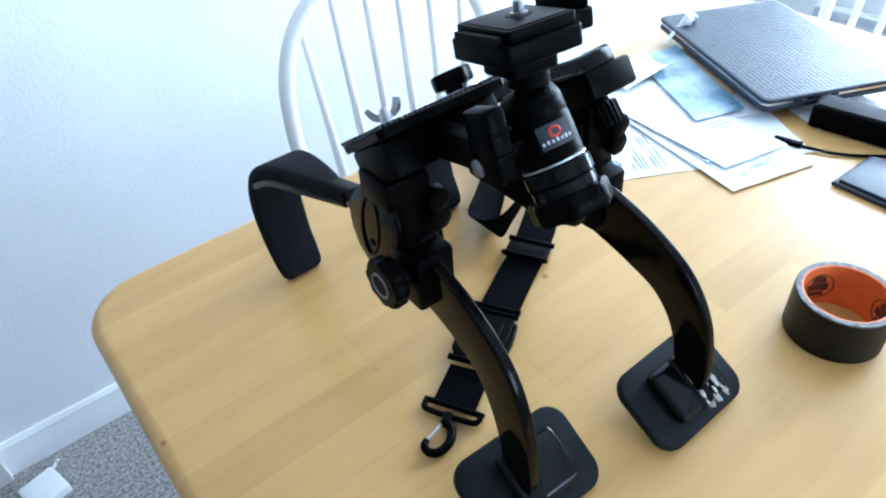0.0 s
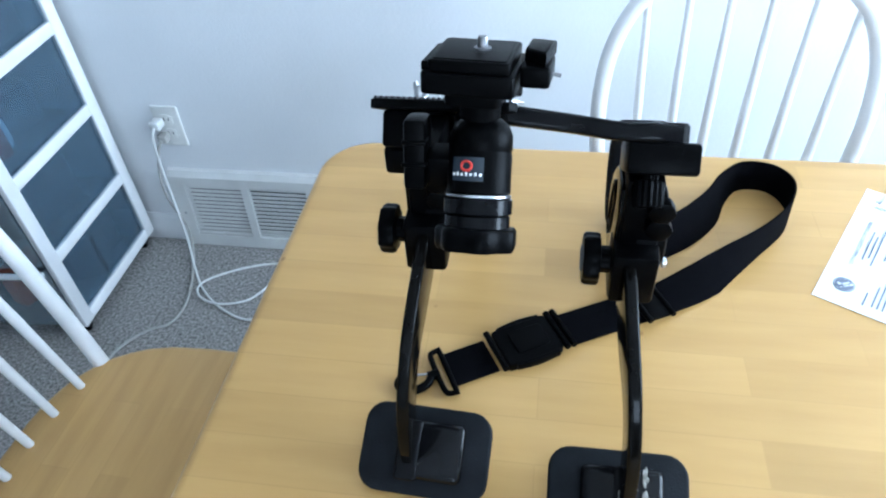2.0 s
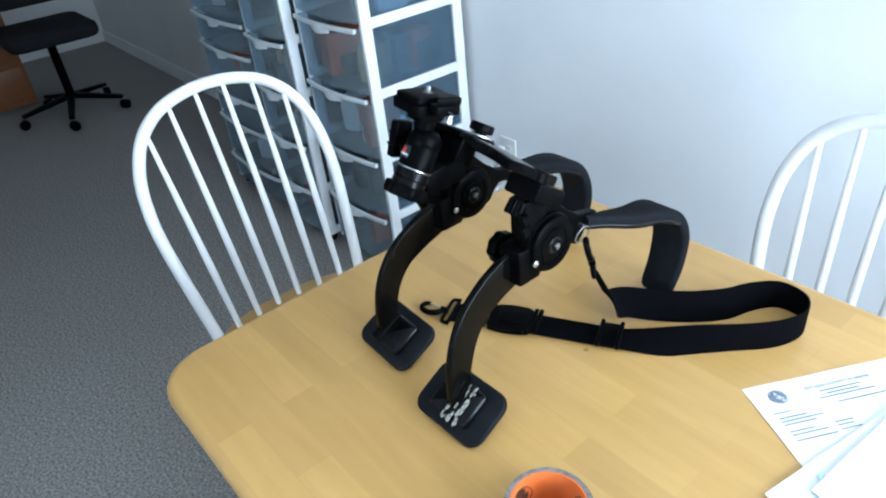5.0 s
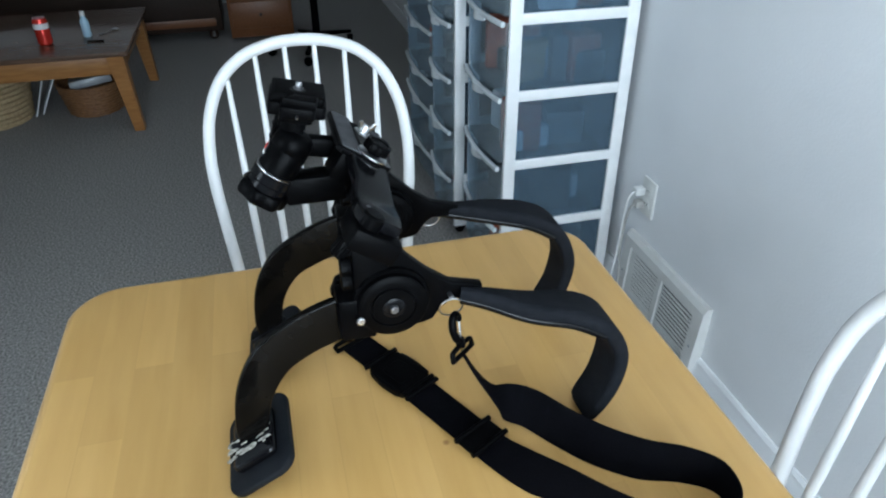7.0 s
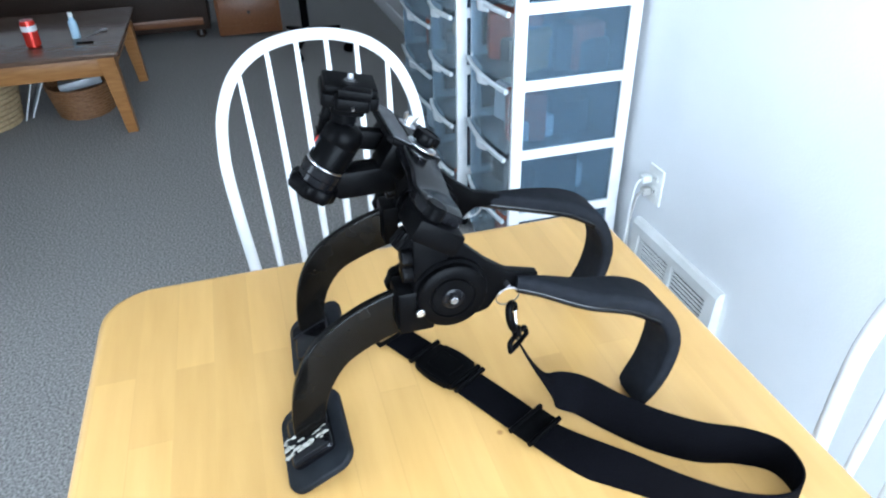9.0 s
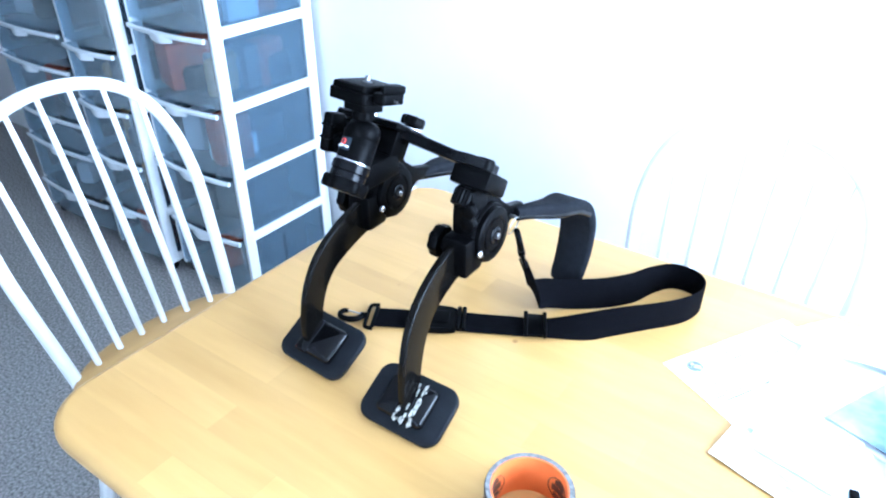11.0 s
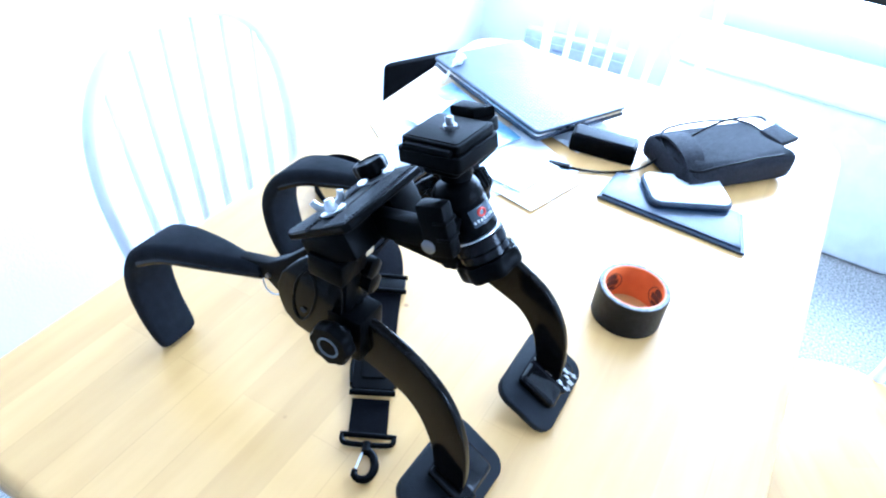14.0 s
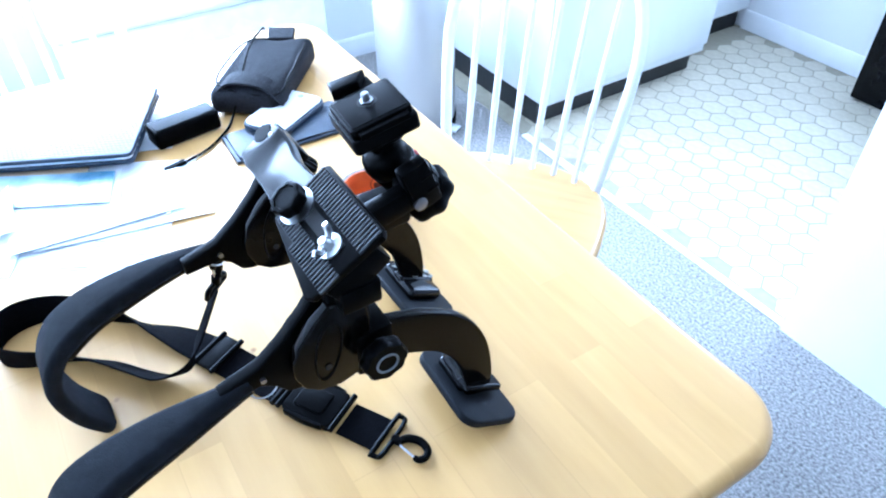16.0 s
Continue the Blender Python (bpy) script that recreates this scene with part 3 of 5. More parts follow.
bm = slab(B(), [(-0.053, -0.030), (-0.049, -0.034), (0.042, -0.036), (0.047, -0.031), (0.047, 0.022), (0.043, 0.026), (-0.020, 0.038), (-0.040, 0.042), (-0.046, 0.038)], -0.008, -0.001, 0.0015, RM)
rail = part("rail_plate", bm, M_BLACK, rig, "black slotted rail plate")
for k in range(24):
    for y0, y1 in ((-0.032, -0.010), (0.011, 0.030)):
        x = -0.0495 + k * 0.0040
        if y1 > 0 and x > 0.01:
            y1 = 0.024
        part("grip_rib", box(B(), None, (0.0021, y1 - y0, 0.0026), 0.0005, RM @ Matrix.Translation((x, (y0 + y1) / 2, -0.0005)), 1), M_RIB, rail)
part("slot", box(B(), None, (0.070, 0.012, 0.0012), m=RM @ Matrix.Translation((0.002, 0.0, -0.0006))), M_DARK, rail)
bm = box(B(), None, (0.050, 0.050, 0.026), 0.003, RM @ Matrix.Translation((-0.022, 0.004, -0.021)))
box(bm, (0.202, -0.352, 0.998), (0.034, 0.034, 0.022), 0.003)
part("rail_block", bm, M_BLACK, rig)
bar = [((0.275, -0.350, 1.030), (0, 0.83, -0.56), 0.044, 0.014), ((0.320, -0.352, 1.026), (0, 0.83, -0.56), 0.040, 0.013), ((0.352, -0.356, 1.024), (0, 0.83, -0.56), 0.044, 0.013), ((0.374, -0.356, 1.024), (0, 0.83, -0.56), 0.046, 0.013), ((0.391, -0.356, 1.023), (0, 0.83, -0.56), 0.040, 0.012)]
part("link_bar", band(B(), bar, 6, 0.5), M_GLOSS, rig, "smooth black link bar")
EM = RM @ Matrix.Translation((0.146, 0.000, -0.034))
bm = box(B(), None, (0.048, 0.048, 0.022), 0.003, EM)
lathe(bm, [(0.011, 0.0), (0.011, 0.018), (0.009, 0.020)], EM @ Matrix.Translation((0.006, -0.010, 0.004)), 20)
end = part("end_block", bm, M_BLACK, rig, "black block ending the rail")
part("end_screw", lathe(B(), [(0.0030, 0), (0.0030, 0.002), (0.002, 0.0025)], Matrix.Translation((0.377, -0.364, 1.0345)) @ pose(0, 0, 0, -34, 0, 0), 12), M_DULL, end)
part("end_knob", lathe(B(), [(0.006, -0.008), (0.006, 0.002), (0.0098, 0.003), (0.0104, 0.005), (0.0104, 0.019), (0.0094, 0.021)], along((0.374, -0.380, 1.004), (0.374, -0.394, 0.988)), 64, 16, 0.05), M_BLACK, end, "ribbed black knob under the block")
for k in range(6):
    part("grip_rib", box(B(), None, (0.0026, 0.016, 0.002), 0.0005, EM @ Matrix.Translation((-0.018 + k * 0.0045, 0.014, 0.0115)), 1), M_RIB, rail)
part("washer", lathe(B(), [(0.0165, 0), (0.0165, 0.0014), (0.008, 0.0016)], RM @ Matrix.Translation((0.034, 0.004, 0.0002)), 32), M_ZINC, rail, "zinc washer")
part("rail_knob", lathe(B(), [(0.007, 0), (0.008, 0.003), (0.0135, 0.004), (0.0142, 0.006), (0.0142, 0.013), (0.0130, 0.0145), (0.0105, 0.0148), (0.010, 0.0135)], RM @ Matrix.Translation((0.034, 0.004, 0.0014)), 48, 8, 0.05), M_BLACK, rail, "lobed black knob")
wing = part("wing_nut", lathe(B(), [(0.0105, 0), (0.0105, 0.0014), (0.0055, 0.0016), (0.005, 0.007), (0.0035, 0.009), (0.0035, 0.0105)], RM @ Matrix.Translation((-0.024, 0.003, 0.0)), 24), M_ZINC, rail, "zinc wing nut")
for s in (-1, 1):
    d = Vector((0.55, -0.83, 0)) * s
    c0, ac = Vector((-0.024, 0.003, 0)), RM.to_3x3() @ Vector((-0.83, -0.55, 0))
    b = band(B(), [(RM @ (c0 + d * q + Vector((0, 0, z))), ac, 0.0028, w) for q, z, w in ((0.003, 0.004, 0.005), (0.009, 0.0075, 0.006), (0.012, 0.0135, 0.005))], 4, 0.8)
    part("wing", b, M_ZINC, wing)

# ball head on its side arm
bm = box(B(), (0.263, -0.402, 1.006), (0.026, 0.062, 0.030), 0.004)
box(bm, None, (0.036, 0.030, 0.034), 0.004, RM @ Matrix.Translation((0.023, -0.012, -0.024)))
box(bm, None, (0.016, 0.066, 0.022), 0.004, Matrix.Translation((0.228, -0.392, 1.034)) @ pose(0, 0, 0, -12, 0, 0))
part("head_arm", bm, M_BLACK, rig)
BM = Matrix.Translation((0.224, -0.426, 1.050)) @ pose(0, 0, 0, -20, 0, 0)
bm = box(B(), None, (0.014, 0.024, 0.044), 0.003, BM)
box(bm, (0.236, -0.424, 1.039), (0.024, 0.020, 0.022), 0.003)
for z in (-0.006, 0.008):
    box(bm, None, (0.0155, 0.012, 0.003), 0.001, BM @ Matrix.Translation((0, -0.007, z)))
part("head_bracket", bm, M_BLACK, rig, "black clamp bracket beside the ball head")
part("head_arm_strip", box(B(), (0.258, -0.398, 1.0195), (0.018, 0.040, 0.002), 0.0005), M_GLOSS, rig)
part("arm_bolt", lathe(B(), [(0.0058, -0.002), (0.0058, 0.0006), (0.005, 0.001)], pose(0.2168, -0.423, 1.036, 0, -90, 0), 20), M_DULL, rig, "round steel bolt end")
hm = along((0.263, -0.457, 1.002), (0.263, -0.408, 1.070)) @ Matrix.Diagonal((1, 1, 0.86, 1))
part("lobed_base_knob", lathe(B(), [(0.014, -0.004), (0.0235, -0.003), (0.025, 0.0), (0.025, 0.011), (0.0235, 0.0135), (0.018, 0.014)], hm, 56, 7, 0.06), M_BLACK, rig, "lobed black knob under the head")
part("lock_collar", lathe(B(), [(0.018, 0.013), (0.0205, 0.014), (0.0205, 0.022), (0.019, 0.023), (0.0215, 0.024), (0.0215, 0.034), (0.0195, 0.0355)], hm, 40), M_GLOSS, rig, "glossy black collar")
part("silver_ring", lathe(B(), [(0.0198, 0.0355), (0.0204, 0.0358), (0.0204, 0.0372), (0.0198, 0.0376)], hm, 40), M_STEEL, rig, "thin bright steel ring")
head = part("ball_head", lathe(B(), [(0.0185, 0.0376), (0.0198, 0.039), (0.0198, 0.066), (0.0193, 0.067), (0.0193, 0.0685), (0.0198, 0.0695), (0.0195, 0.080), (0.017, 0.087), (0.012, 0.0915), (0.007, 0.092)], hm, 48), M_BLACK, rig, "black cylindrical ball head")
part("neck", rod(B(), (0.263, -0.415, 1.062), (0.263, -0.407, 1.094), 0.0075), M_GLOSS, rig)
# label: navy patch, red ring, white bars for the maker's name
lab = bmesh.new()
inv = hm.inverted()
south = (inv.to_3x3() @ Vector((-0.26, -1, 0))).normalized()
a0 = math.atan2(south.y, south.x)
va, vb = [], []
for k in range(9):
    a = a0 + radians((k - 4) * 7.5)
    va.append(lab.verts.new(hm @ Vector((0.0201 * math.cos(a), 0.0201 * math.sin(a), 0.047))))
    vb.append(lab.verts.new(hm @ Vector((0.0201 * math.cos(a), 0.0201 * math.sin(a), 0.0635))))
for k in range(8):
    lab.faces.new((va[k], va[k + 1], vb[k + 1], vb[k]))
badge = part("badge", lab, M_INK, head, "dark label with a red ring and white lettering bars")
b = B()
pts = []
for k in range(14):
    u = 2 * math.pi * k / 14
    a = a0 + 0.0032 * math.cos(u) / 0.0202
    pts.append(hm @ Vector((0.0203 * math.cos(a), 0.0203 * math.sin(a), 0.0575 + 0.0032 * math.sin(u))))
part("badge_ring", tube(b, pts, 0.0009, 6, True, 2), M_RED, badge)
b = B()
for k in range(7):
    a = a0 + radians((k - 3) * 8.2)
    p = hm @ Vector((0.0203 * math.cos(a), 0.0203 * math.sin(a), 0.0505))
    q = hm @ Vector((0.0203 * math.cos(a), 0.0203 * math.sin(a), 0.0525 + 0.0006 * (k % 2)))
    rod(b, p, q, 0.0008, seg=6)
part("badge_letters", b, M_WHITE_INK, badge)
# quick-release clamp and plate
pl = Matrix.Translation((0.2590, -0.410, 1.0925)) @ pose(0, 0, 0, -12, 0, -5)
bm = slab(B(), rounded(-0.027, -0.027, 0.027, 0.027, 0.004, 3), -0.003, 0.0095, 0.0015, pl)
slab(bm, rounded(-0.016, -0.016, 0.018, 0.016, 0.005, 3), -0.013, 0.001, 0.001, pl)
lathe(bm, [(0.0125, -0.022), (0.0125, -0.012)], pl @ Matrix.Translation((0.004, -0.002, 0)), 28)
clamp = part("clamp", bm, M_BLACK, rig, "quick-release clamp")
bm = slab(B(), rounded(0.028, -0.016, 0.045, 0.016, 0.003, 3), 0.001, 0.013, 0.002, pl)
slab(bm, [(0.029, -0.004), (0.042, -0.014), (0.045, 0.016), (0.030, 0.018)], 0.012, 0.021, 0.002, pl)
part("clamp_lever", bm, M_BLACK, clamp)
part("lever_pin", rod(B(), pl @ Vector((0.043, 0.0, 0.006)), pl @ Vector((0.050, 0.0, 0.005)), 0.0012, seg=8), M_DULL, clamp)
bm = slab(B(), rounded(-0.023, -0.025, 0.024, 0.025, 0.003, 3), 0.0095, 0.0165, 0.0012, pl)
slab(bm, [(-0.0275, -0.02), (-0.022, -0.02), (-0.022, 0.02), (-0.0275, 0.02)], 0.0085, 0.014, 0.001, pl)
plate = part("release_plate", bm, M_BLACK, rig, "black quick-release plate with a camera screw")
part("rubber_pad", slab(B(), rounded(-0.0205, -0.0225, 0.0215, 0.0225, 0.002, 3), 0.0160, 0.0171, 0.0005, pl), M_BLACK, plate, "thin black rubber pad")
part("screw_recess", lathe(B(), [(0.0078, 0), (0.0078, 0.0006)], pl @ Matrix.Translation((0.004, 0, 0.0168)), 28), M_DARK, plate)
part("camera_screw", lathe(B(), [(0.0052, 0), (0.0052, 0.0012), (0.0031, 0.0016), (0.0031, 0.0065), (0.0024, 0.0075)], pl @ Matrix.Translation((0.004, 0, 0.0172)), 16), M_DULL, plate, "dull steel camera screw")

# ---- neck strap clipped to the rig ----
strap = thing("shoulder_strap", "black webbing strap with buckle and snap hooks, looped on the table", "strap", Matrix.Translation((0, 0, 0)))
fl = (-0.5, 0.866, 0)
rows = [((0.222, -0.372, T + 0.004), fl), ((0.262, -0.349, T + 0.004), fl)]
part("webbing", band(B(), [(p, a, 0.040, 0.0022) for p, a in rows], 8), M_WEB, strap)
rows = [((0.325, -0.314, T + 0.005), fl), ((0.38, -0.284, T + 0.004), fl), ((0.43, -0.258, T + 0.005), fl), ((0.485, -0.222, T + 0.010), (-0.40, 0.55, 0.45)), ((0.54, -0.175, T + 0.018), (-0.10, 0.12, 0.98)),
        ((0.578, -0.130, T + 0.020), (-0.05, 0.04, 1)), ((0.590, -0.088, T + 0.020), (0, 0, 1)), ((0.574, -0.058, T + 0.020), (0, -0.05, 1)), ((0.540, -0.055, T + 0.020), (-0.05, 0.05, 1)), ((0.516, -0.080, T + 0.019), (-0.2, 0.2, 0.95)),
        ((0.497, -0.117, T + 0.018), (-0.35, 0.35, 0.85)), ((0.467, -0.153, T + 0.018), (-0.42, 0.45, 0.78)), ((0.432, -0.181, T + 0.018), (-0.40, 0.5, 0.75)), ((0.404, -0.204, T + 0.022), (-0.55, 0.45, 0.7)), ((0.396, -0.226, T + 0.030), (-0.6, 0.35, 0.72)), ((0.402, -0.246, T + 0.052), (-0.85, 0, 0.5)), ((0.404, -0.266, T + 0.085), (-1, 0, 0.2)), ((0.401, -0.282, T + 0.118), (-1, 0, 0.1))]
wid = [0.041] * 4 + [0.043] * (len(rows) - 8) + [0.041, 0.024, 0.015, 0.012]
part("webbing", band(B(), [(p, a, w, 0.0022) for (p, a), w in zip(rows, wid)], 8), M_WEB, strap)
# side-release buckle
bk = Matrix.Translation((0.296, -0.3305, T + 0.007)) @ pose(0, 0, 0, 0, 0, 30)
bm = slab(B(), rounded(-0.030, -0.023, 0.030, 0.023, 0.004, 3), -0.006, 0.0045, 0.0014, bk)
slab(bm, rounded(-0.016, -0.014, 0.020, 0.014, 0.004, 3), 0.004, 0.0062, 0.001, bk)
buckle = part("buckle", bm, M_BLACK, strap, "black side-release buckle")
for s in (-1, 1):
    part("prong", band(B(), [(bk @ Vector((-0.022, s * 0.0235, 0.0)), (0, 0, 1), 0.008, 0.004), (bk @ Vector((0.0, s * 0.0252, 0.0)), (0, 0, 1), 0.009, 0.005), (bk @ Vector((0.024, s * 0.024, 0.0)), (0, 0, 1), 0.008, 0.004)], 4, 0.6), M_BLACK, buckle)
for x in (-0.034, 0.033, 0.040):
    part("buckle_bar", rod(B(), bk @ Vector((x, -0.0245, 0.003)), bk @ Vector((x, 0.0245, 0.003)), 0.0032), M_BLACK, buckle)
# slider
sl = Matrix.Translation((0.418, -0.265, T + 0.0075)) @ pose(0, 0, 0, 0, 0, 28)
sb = part("slider", box(B(), None, (0.030, 0.048, 0.005), 0.002, sl @ Matrix.Translation((0, 0, 0.001))), M_BLACK, strap, "black plastic slider")
for x in (-0.013, 0.013):
    part("slider_bar", rod(B(), sl @ Vector((x, -0.026, 0.003)), sl @ Vector((x, 0.026, 0.003)), 0.003), M_BLACK, sb)


def snap_hook(m):
    """Swivel bar, hook and wire gate along local x."""
    b = tube(B(), [m @ Vector(p) for p in ((0, -0.024, 0), (0.002, -0.026, 0), (0.006, -0.026, 0), (0.010, -0.022, 0), (0.011, 0, 0), (0.010, 0.022, 0), (0.006, 0.026, 0), (0.002, 0.026, 0), (0, 0.024, 0))], 0.0028, 8, True, 3)
    h = part("hook_loop", b, M_BLACK, strap)
    part("swivel", rod(B(), m @ Vector((0.009, 0, 0)), m @ Vector((0.020, 0, 0)), 0.0048), M_BLACK, h)
    b = tube(B(), [m @ Vector(p) for p in ((0.018, 0.002, 0), (0.024, 0.008, 0), (0.036, 0.0105, 0), (0.047, 0.006, 0), (0.050, -0.002, 0), (0.046, -0.008, 0), (0.040, -0.0085, 0))], [0.004, 0.0042, 0.0042, 0.004, 0.0038, 0.0036, 0.003], 10)
    part("hook", b, M_BLACK, h, "black plastic snap hook")
    part("gate", rod(B(), m @ Vector((0.019, -0.003, 0)), m @ Vector((0.041, -0.0085, 0)), 0.0012, seg=8), M_STEEL, h, "steel wire gate")


snap_hook(Matrix.Translation((0.222, -0.373, T + 0.006)) @ pose(0, 0, 0, 0, 0, 208))
snap_hook(Matrix.Translation((0.401, -0.282, T + 0.118)) @ Vector((-0.18, -0.15, 0.95)).to_track_quat("X", "Z").to_matrix().to_4x4() @ Matrix.Diagonal((0.9, 0.62, 0.75, 1)))

# ---- duct tape roll ----
roll = thing("duct_tape_roll", "partly used roll of dark duct tape with an orange card core", "tape", Matrix.Translation((0.557, -0.539, T)) @ Matrix.Diagonal((0.93, 0.93, 0.965, 1)))


def hollow(profile, seg=64):
    return ring_mesh(B(), [[Vector((r * math.cos(a), r * math.sin(a), z)) for r, z in profile] for a in np.linspace(0, 2 * math.pi, seg + 1)[:-1]], True)


tp = part("tape", hollow([(0.0415, 0.0), (0.0465, 0.0), (0.0475, 0.001), (0.0475, 0.0485), (0.0465, 0.0495), (0.0415, 0.0495)]), M_TAPE, roll, "wound dark tape")
part("tape_edge", hollow([(0.0412, 0.0496), (0.0468, 0.0496), (0.0464, 0.0506), (0.0416, 0.0506)]), M_TAPE_EDGE, tp, "frayed grey tape edge")
core = part("core", hollow([(0.0395, 0.0), (0.0414, 0.0), (0.0414, 0.0502), (0.0395, 0.0502)]), M_CORE, roll, "orange printed card core")
for a0d in (60, 185, 310):
    b = B()
    for k, (w, z0, z1) in enumerate(((0.016, 0.028, 0.034), (0.024, 0.018, 0.0275), (0.018, 0.0105, 0.0165))):
        va, vb = [], []
        for j in range(9):
            a = radians(a0d) + (j - 4) / 8 * w / 0.0394
            sag = 0.004 * (1 - ((j - 4) / 4) ** 2) if k == 0 else 0
            va.append(b.verts.new((0.0393 * math.cos(a), 0.0393 * math.sin(a), z0)))
            vb.append(b.verts.new((0.0393 * math.cos(a), 0.0393 * math.sin(a), z1 + sag)))
        for j in range(8):
            b.faces.new((va[j], va[j + 1], vb[j + 1], vb[j]))
    part("core_print", b, M_CORE_INK, core, "dark printed emblem")
    b = tube(B(), [(0.0392 * math.cos(radians(a0d) + 0.017 * math.cos(u) / 0.0394), 0.0392 * math.sin(radians(a0d) + 0.017 * math.cos(u) / 0.0394), 0.0235 + 0.016 * math.sin(u)) for u in np.linspace(0, 2 * math.pi, 25)[:-1]], 0.0006, 5, True, 1)
    part("core_print", b, M_CORE_INK, core)


# ---- papers on the table ----
def sheet(name, corner, ex, ey, w, h, z, mat, label, category, curl=0.0, parent=None):
    """A thin sheet from its corner along ex (w) and ey (h), gently curled."""
    ex, ey = Vector((*ex, 0)).normalized(), Vector((*ey, 0)).normalized()
    b = B()
    n = 8
    top = [[b.verts.new(Vector((*corner, z + 0.0006)) + ex * w * i / n + ey * h * j / n + Vector((0, 0, curl * (i / n - 0.5) ** 2 * 4 * (j / n) + 0.0005 * math.sin(i * 1.7 + j)))) for j in range(n + 1)] for i in range(n + 1)]
    for i in range(n):
        for j in range(n):
            b.faces.new((top[i][j], top[i + 1][j], top[i + 1][j + 1], top[i][j + 1]))
    ret = bmesh.ops.extrude_face_region(b, geom=b.faces[:])
    bmesh.ops.translate(b, verts=[v for v in ret["geom"] if isinstance(v, bmesh.types.BMVert)], vec=(0, 0, -0.0005))
    if parent:
        return part(name, b, mat, parent, label)
    ob = solo(name, b, mat, label, category)
    return ob


def bars(name, parent, corner, ex, ey, rows, z, mat, thick=0.0022, lift=0.0016):
    """Lines of print: rows of (x, y, length) on a sheet."""
    ex, ey = Vector((*ex, 0)).normalized(), Vector((*ey, 0)).normalized()
    b = B()
    for x, y, l in rows:
        p = Vector((*corner, z + lift)) + ex * x + ey * y
        vs = [b.verts.new(p + ex * u + ey * v) for u, v in ((0, 0), (l, 0), (l, thick), (0, thick))]
        b.faces.new(vs)
    ob = part(name, b, mat, parent, "", 0)
    ob["kind"] = "stuff"
    return ob


LC, LX, LY = (0.588, -0.230), (0.494, 0.870), (0.870, -0.494)
letter = sheet("letter", LC, LX, LY, 0.216, 0.279, T, M_PAPER, "white printed letter with a round seal and letterhead", "letter", 0.001)
seal = lathe(B(), [(0.0092, 0), (0.0092, 0.0002)], Matrix.Translation((0.624, -0.213, T + 0.0014)), 40)
seal_ob = part("seal", seal, M_PRINT, letter, "round grey printed seal", 0)
part("seal_rim", tube(B(), [(0.624 + 0.0104 * math.cos(a), -0.213 + 0.0104 * math.sin(a), T + 0.0014) for a in np.linspace(0, 2 * math.pi, 25)[:-1]], 0.0004, 5, True, 1), M_PRINT, seal_ob)
random.seed(11)
b = B()
for k in range(16):
    a, r = random.uniform(0, 6.28), random.uniform(0, 0.0072)
    box(b, (0.624 + r * math.cos(a), -0.213 + r * math.sin(a), T + 0.0018), (random.uniform(0.001, 0.003), random.uniform(0.0008, 0.002), 0.0003))
part("seal_figure", b, M_PAPER, seal_ob, "", 0)
fc = bpy.data.curves.new("letterhead", "FONT")
fc.body, fc.size, fc.extrude = "CITY AND COUNTY OF DENVER", 0.0058, 0.0001
fo = new("letterhead", fc)
fc.materials.append(M_PRINT)
ex, ey = Vector((*LX, 0)).normalized(), Vector((*LY, 0)).normalized()
fo.matrix_basis = Matrix.Translation(Vector((*LC, T + 0.0016)) + ex * 0.068 + ey * 0.022) @ Matrix((ex, -ey, Vector((0, 0, 1)))).transposed().to_4x4()
fo.parent = letter
bars("print", letter, LC, LX, LY, [(0.082, 0.027, 0.055), (0.088, 0.032, 0.043), (0.076, 0.037, 0.072), (0.092, 0.047, 0.062), (0.012, 0.045, 0.022), (0.014, 0.053, 0.035), (0.014, 0.058, 0.052), (0.014, 0.063, 0.04), (0.014, 0.073, 0.03), (0.014, 0.078, 0.045), (0.07, 0.073, 0.022), (0.07, 0.078, 0.02), (0.07, 0.084, 0.025), (0.014, 0.086, 0.05), (0.09, 0.1, 0.05), (0.09, 0.106, 0.06)], T, M_PRINT, 0.0016)
e2 = sheet("envelope", (0.681, -0.349), (0.963, -0.268), (0.19, 0.98), 0.13, 0.24, T + 0.0026, M_PAPER, "white envelope with pale blue printing lying among papers", "envelope", 0.002)
bars("print", e2, (0.681, -0.349), (0.963, -0.268), (0.19, 0.98), [(0.03, 0.02, 0.02), (0.06, 0.028, 0.03), (0.045, 0.01, 0.012), (0.08, 0.015, 0.015), (0.015, 0.06, 0.04)], T + 0.0026, M_BLUE, 0.006, 0.004)
e3 = sheet("envelope", (0.712, -0.316), (0.97, -0.22), (0.08, 0.997), 0.105, 0.235, T + 0.0066, M_PAPER, "blank white envelope on top of other mail", "envelope", 0.002)
bars("print", e3, (0.712, -0.316), (0.97, -0.22), (0.08, 0.997), [(0.055, 0.07, 0.03), (0.055, 0.078, 0.04), (0.055, 0.086, 0.034), (0.07, 0.105, 0.004), (0.076, 0.11, 0.004)], T + 0.0066, M_PRINT, 0.0016, 0.004)
sheet("folded_paper", (0.695, -0.080), (0.6, 0.8), (0.92, -0.4), 0.10, 0.19, T + 0.0022, M_PAPER, "creased white sheet lying under other mail", "paper", 0.004)
bro = sheet("brochure", (0.777, -0.225), (0.80, -0.28), (0.45, 0.89), 0.080, 0.215, T + 0.0106, M_BLUEPRINT, "glossy blue photo brochure among the papers", "brochure", 0.003)
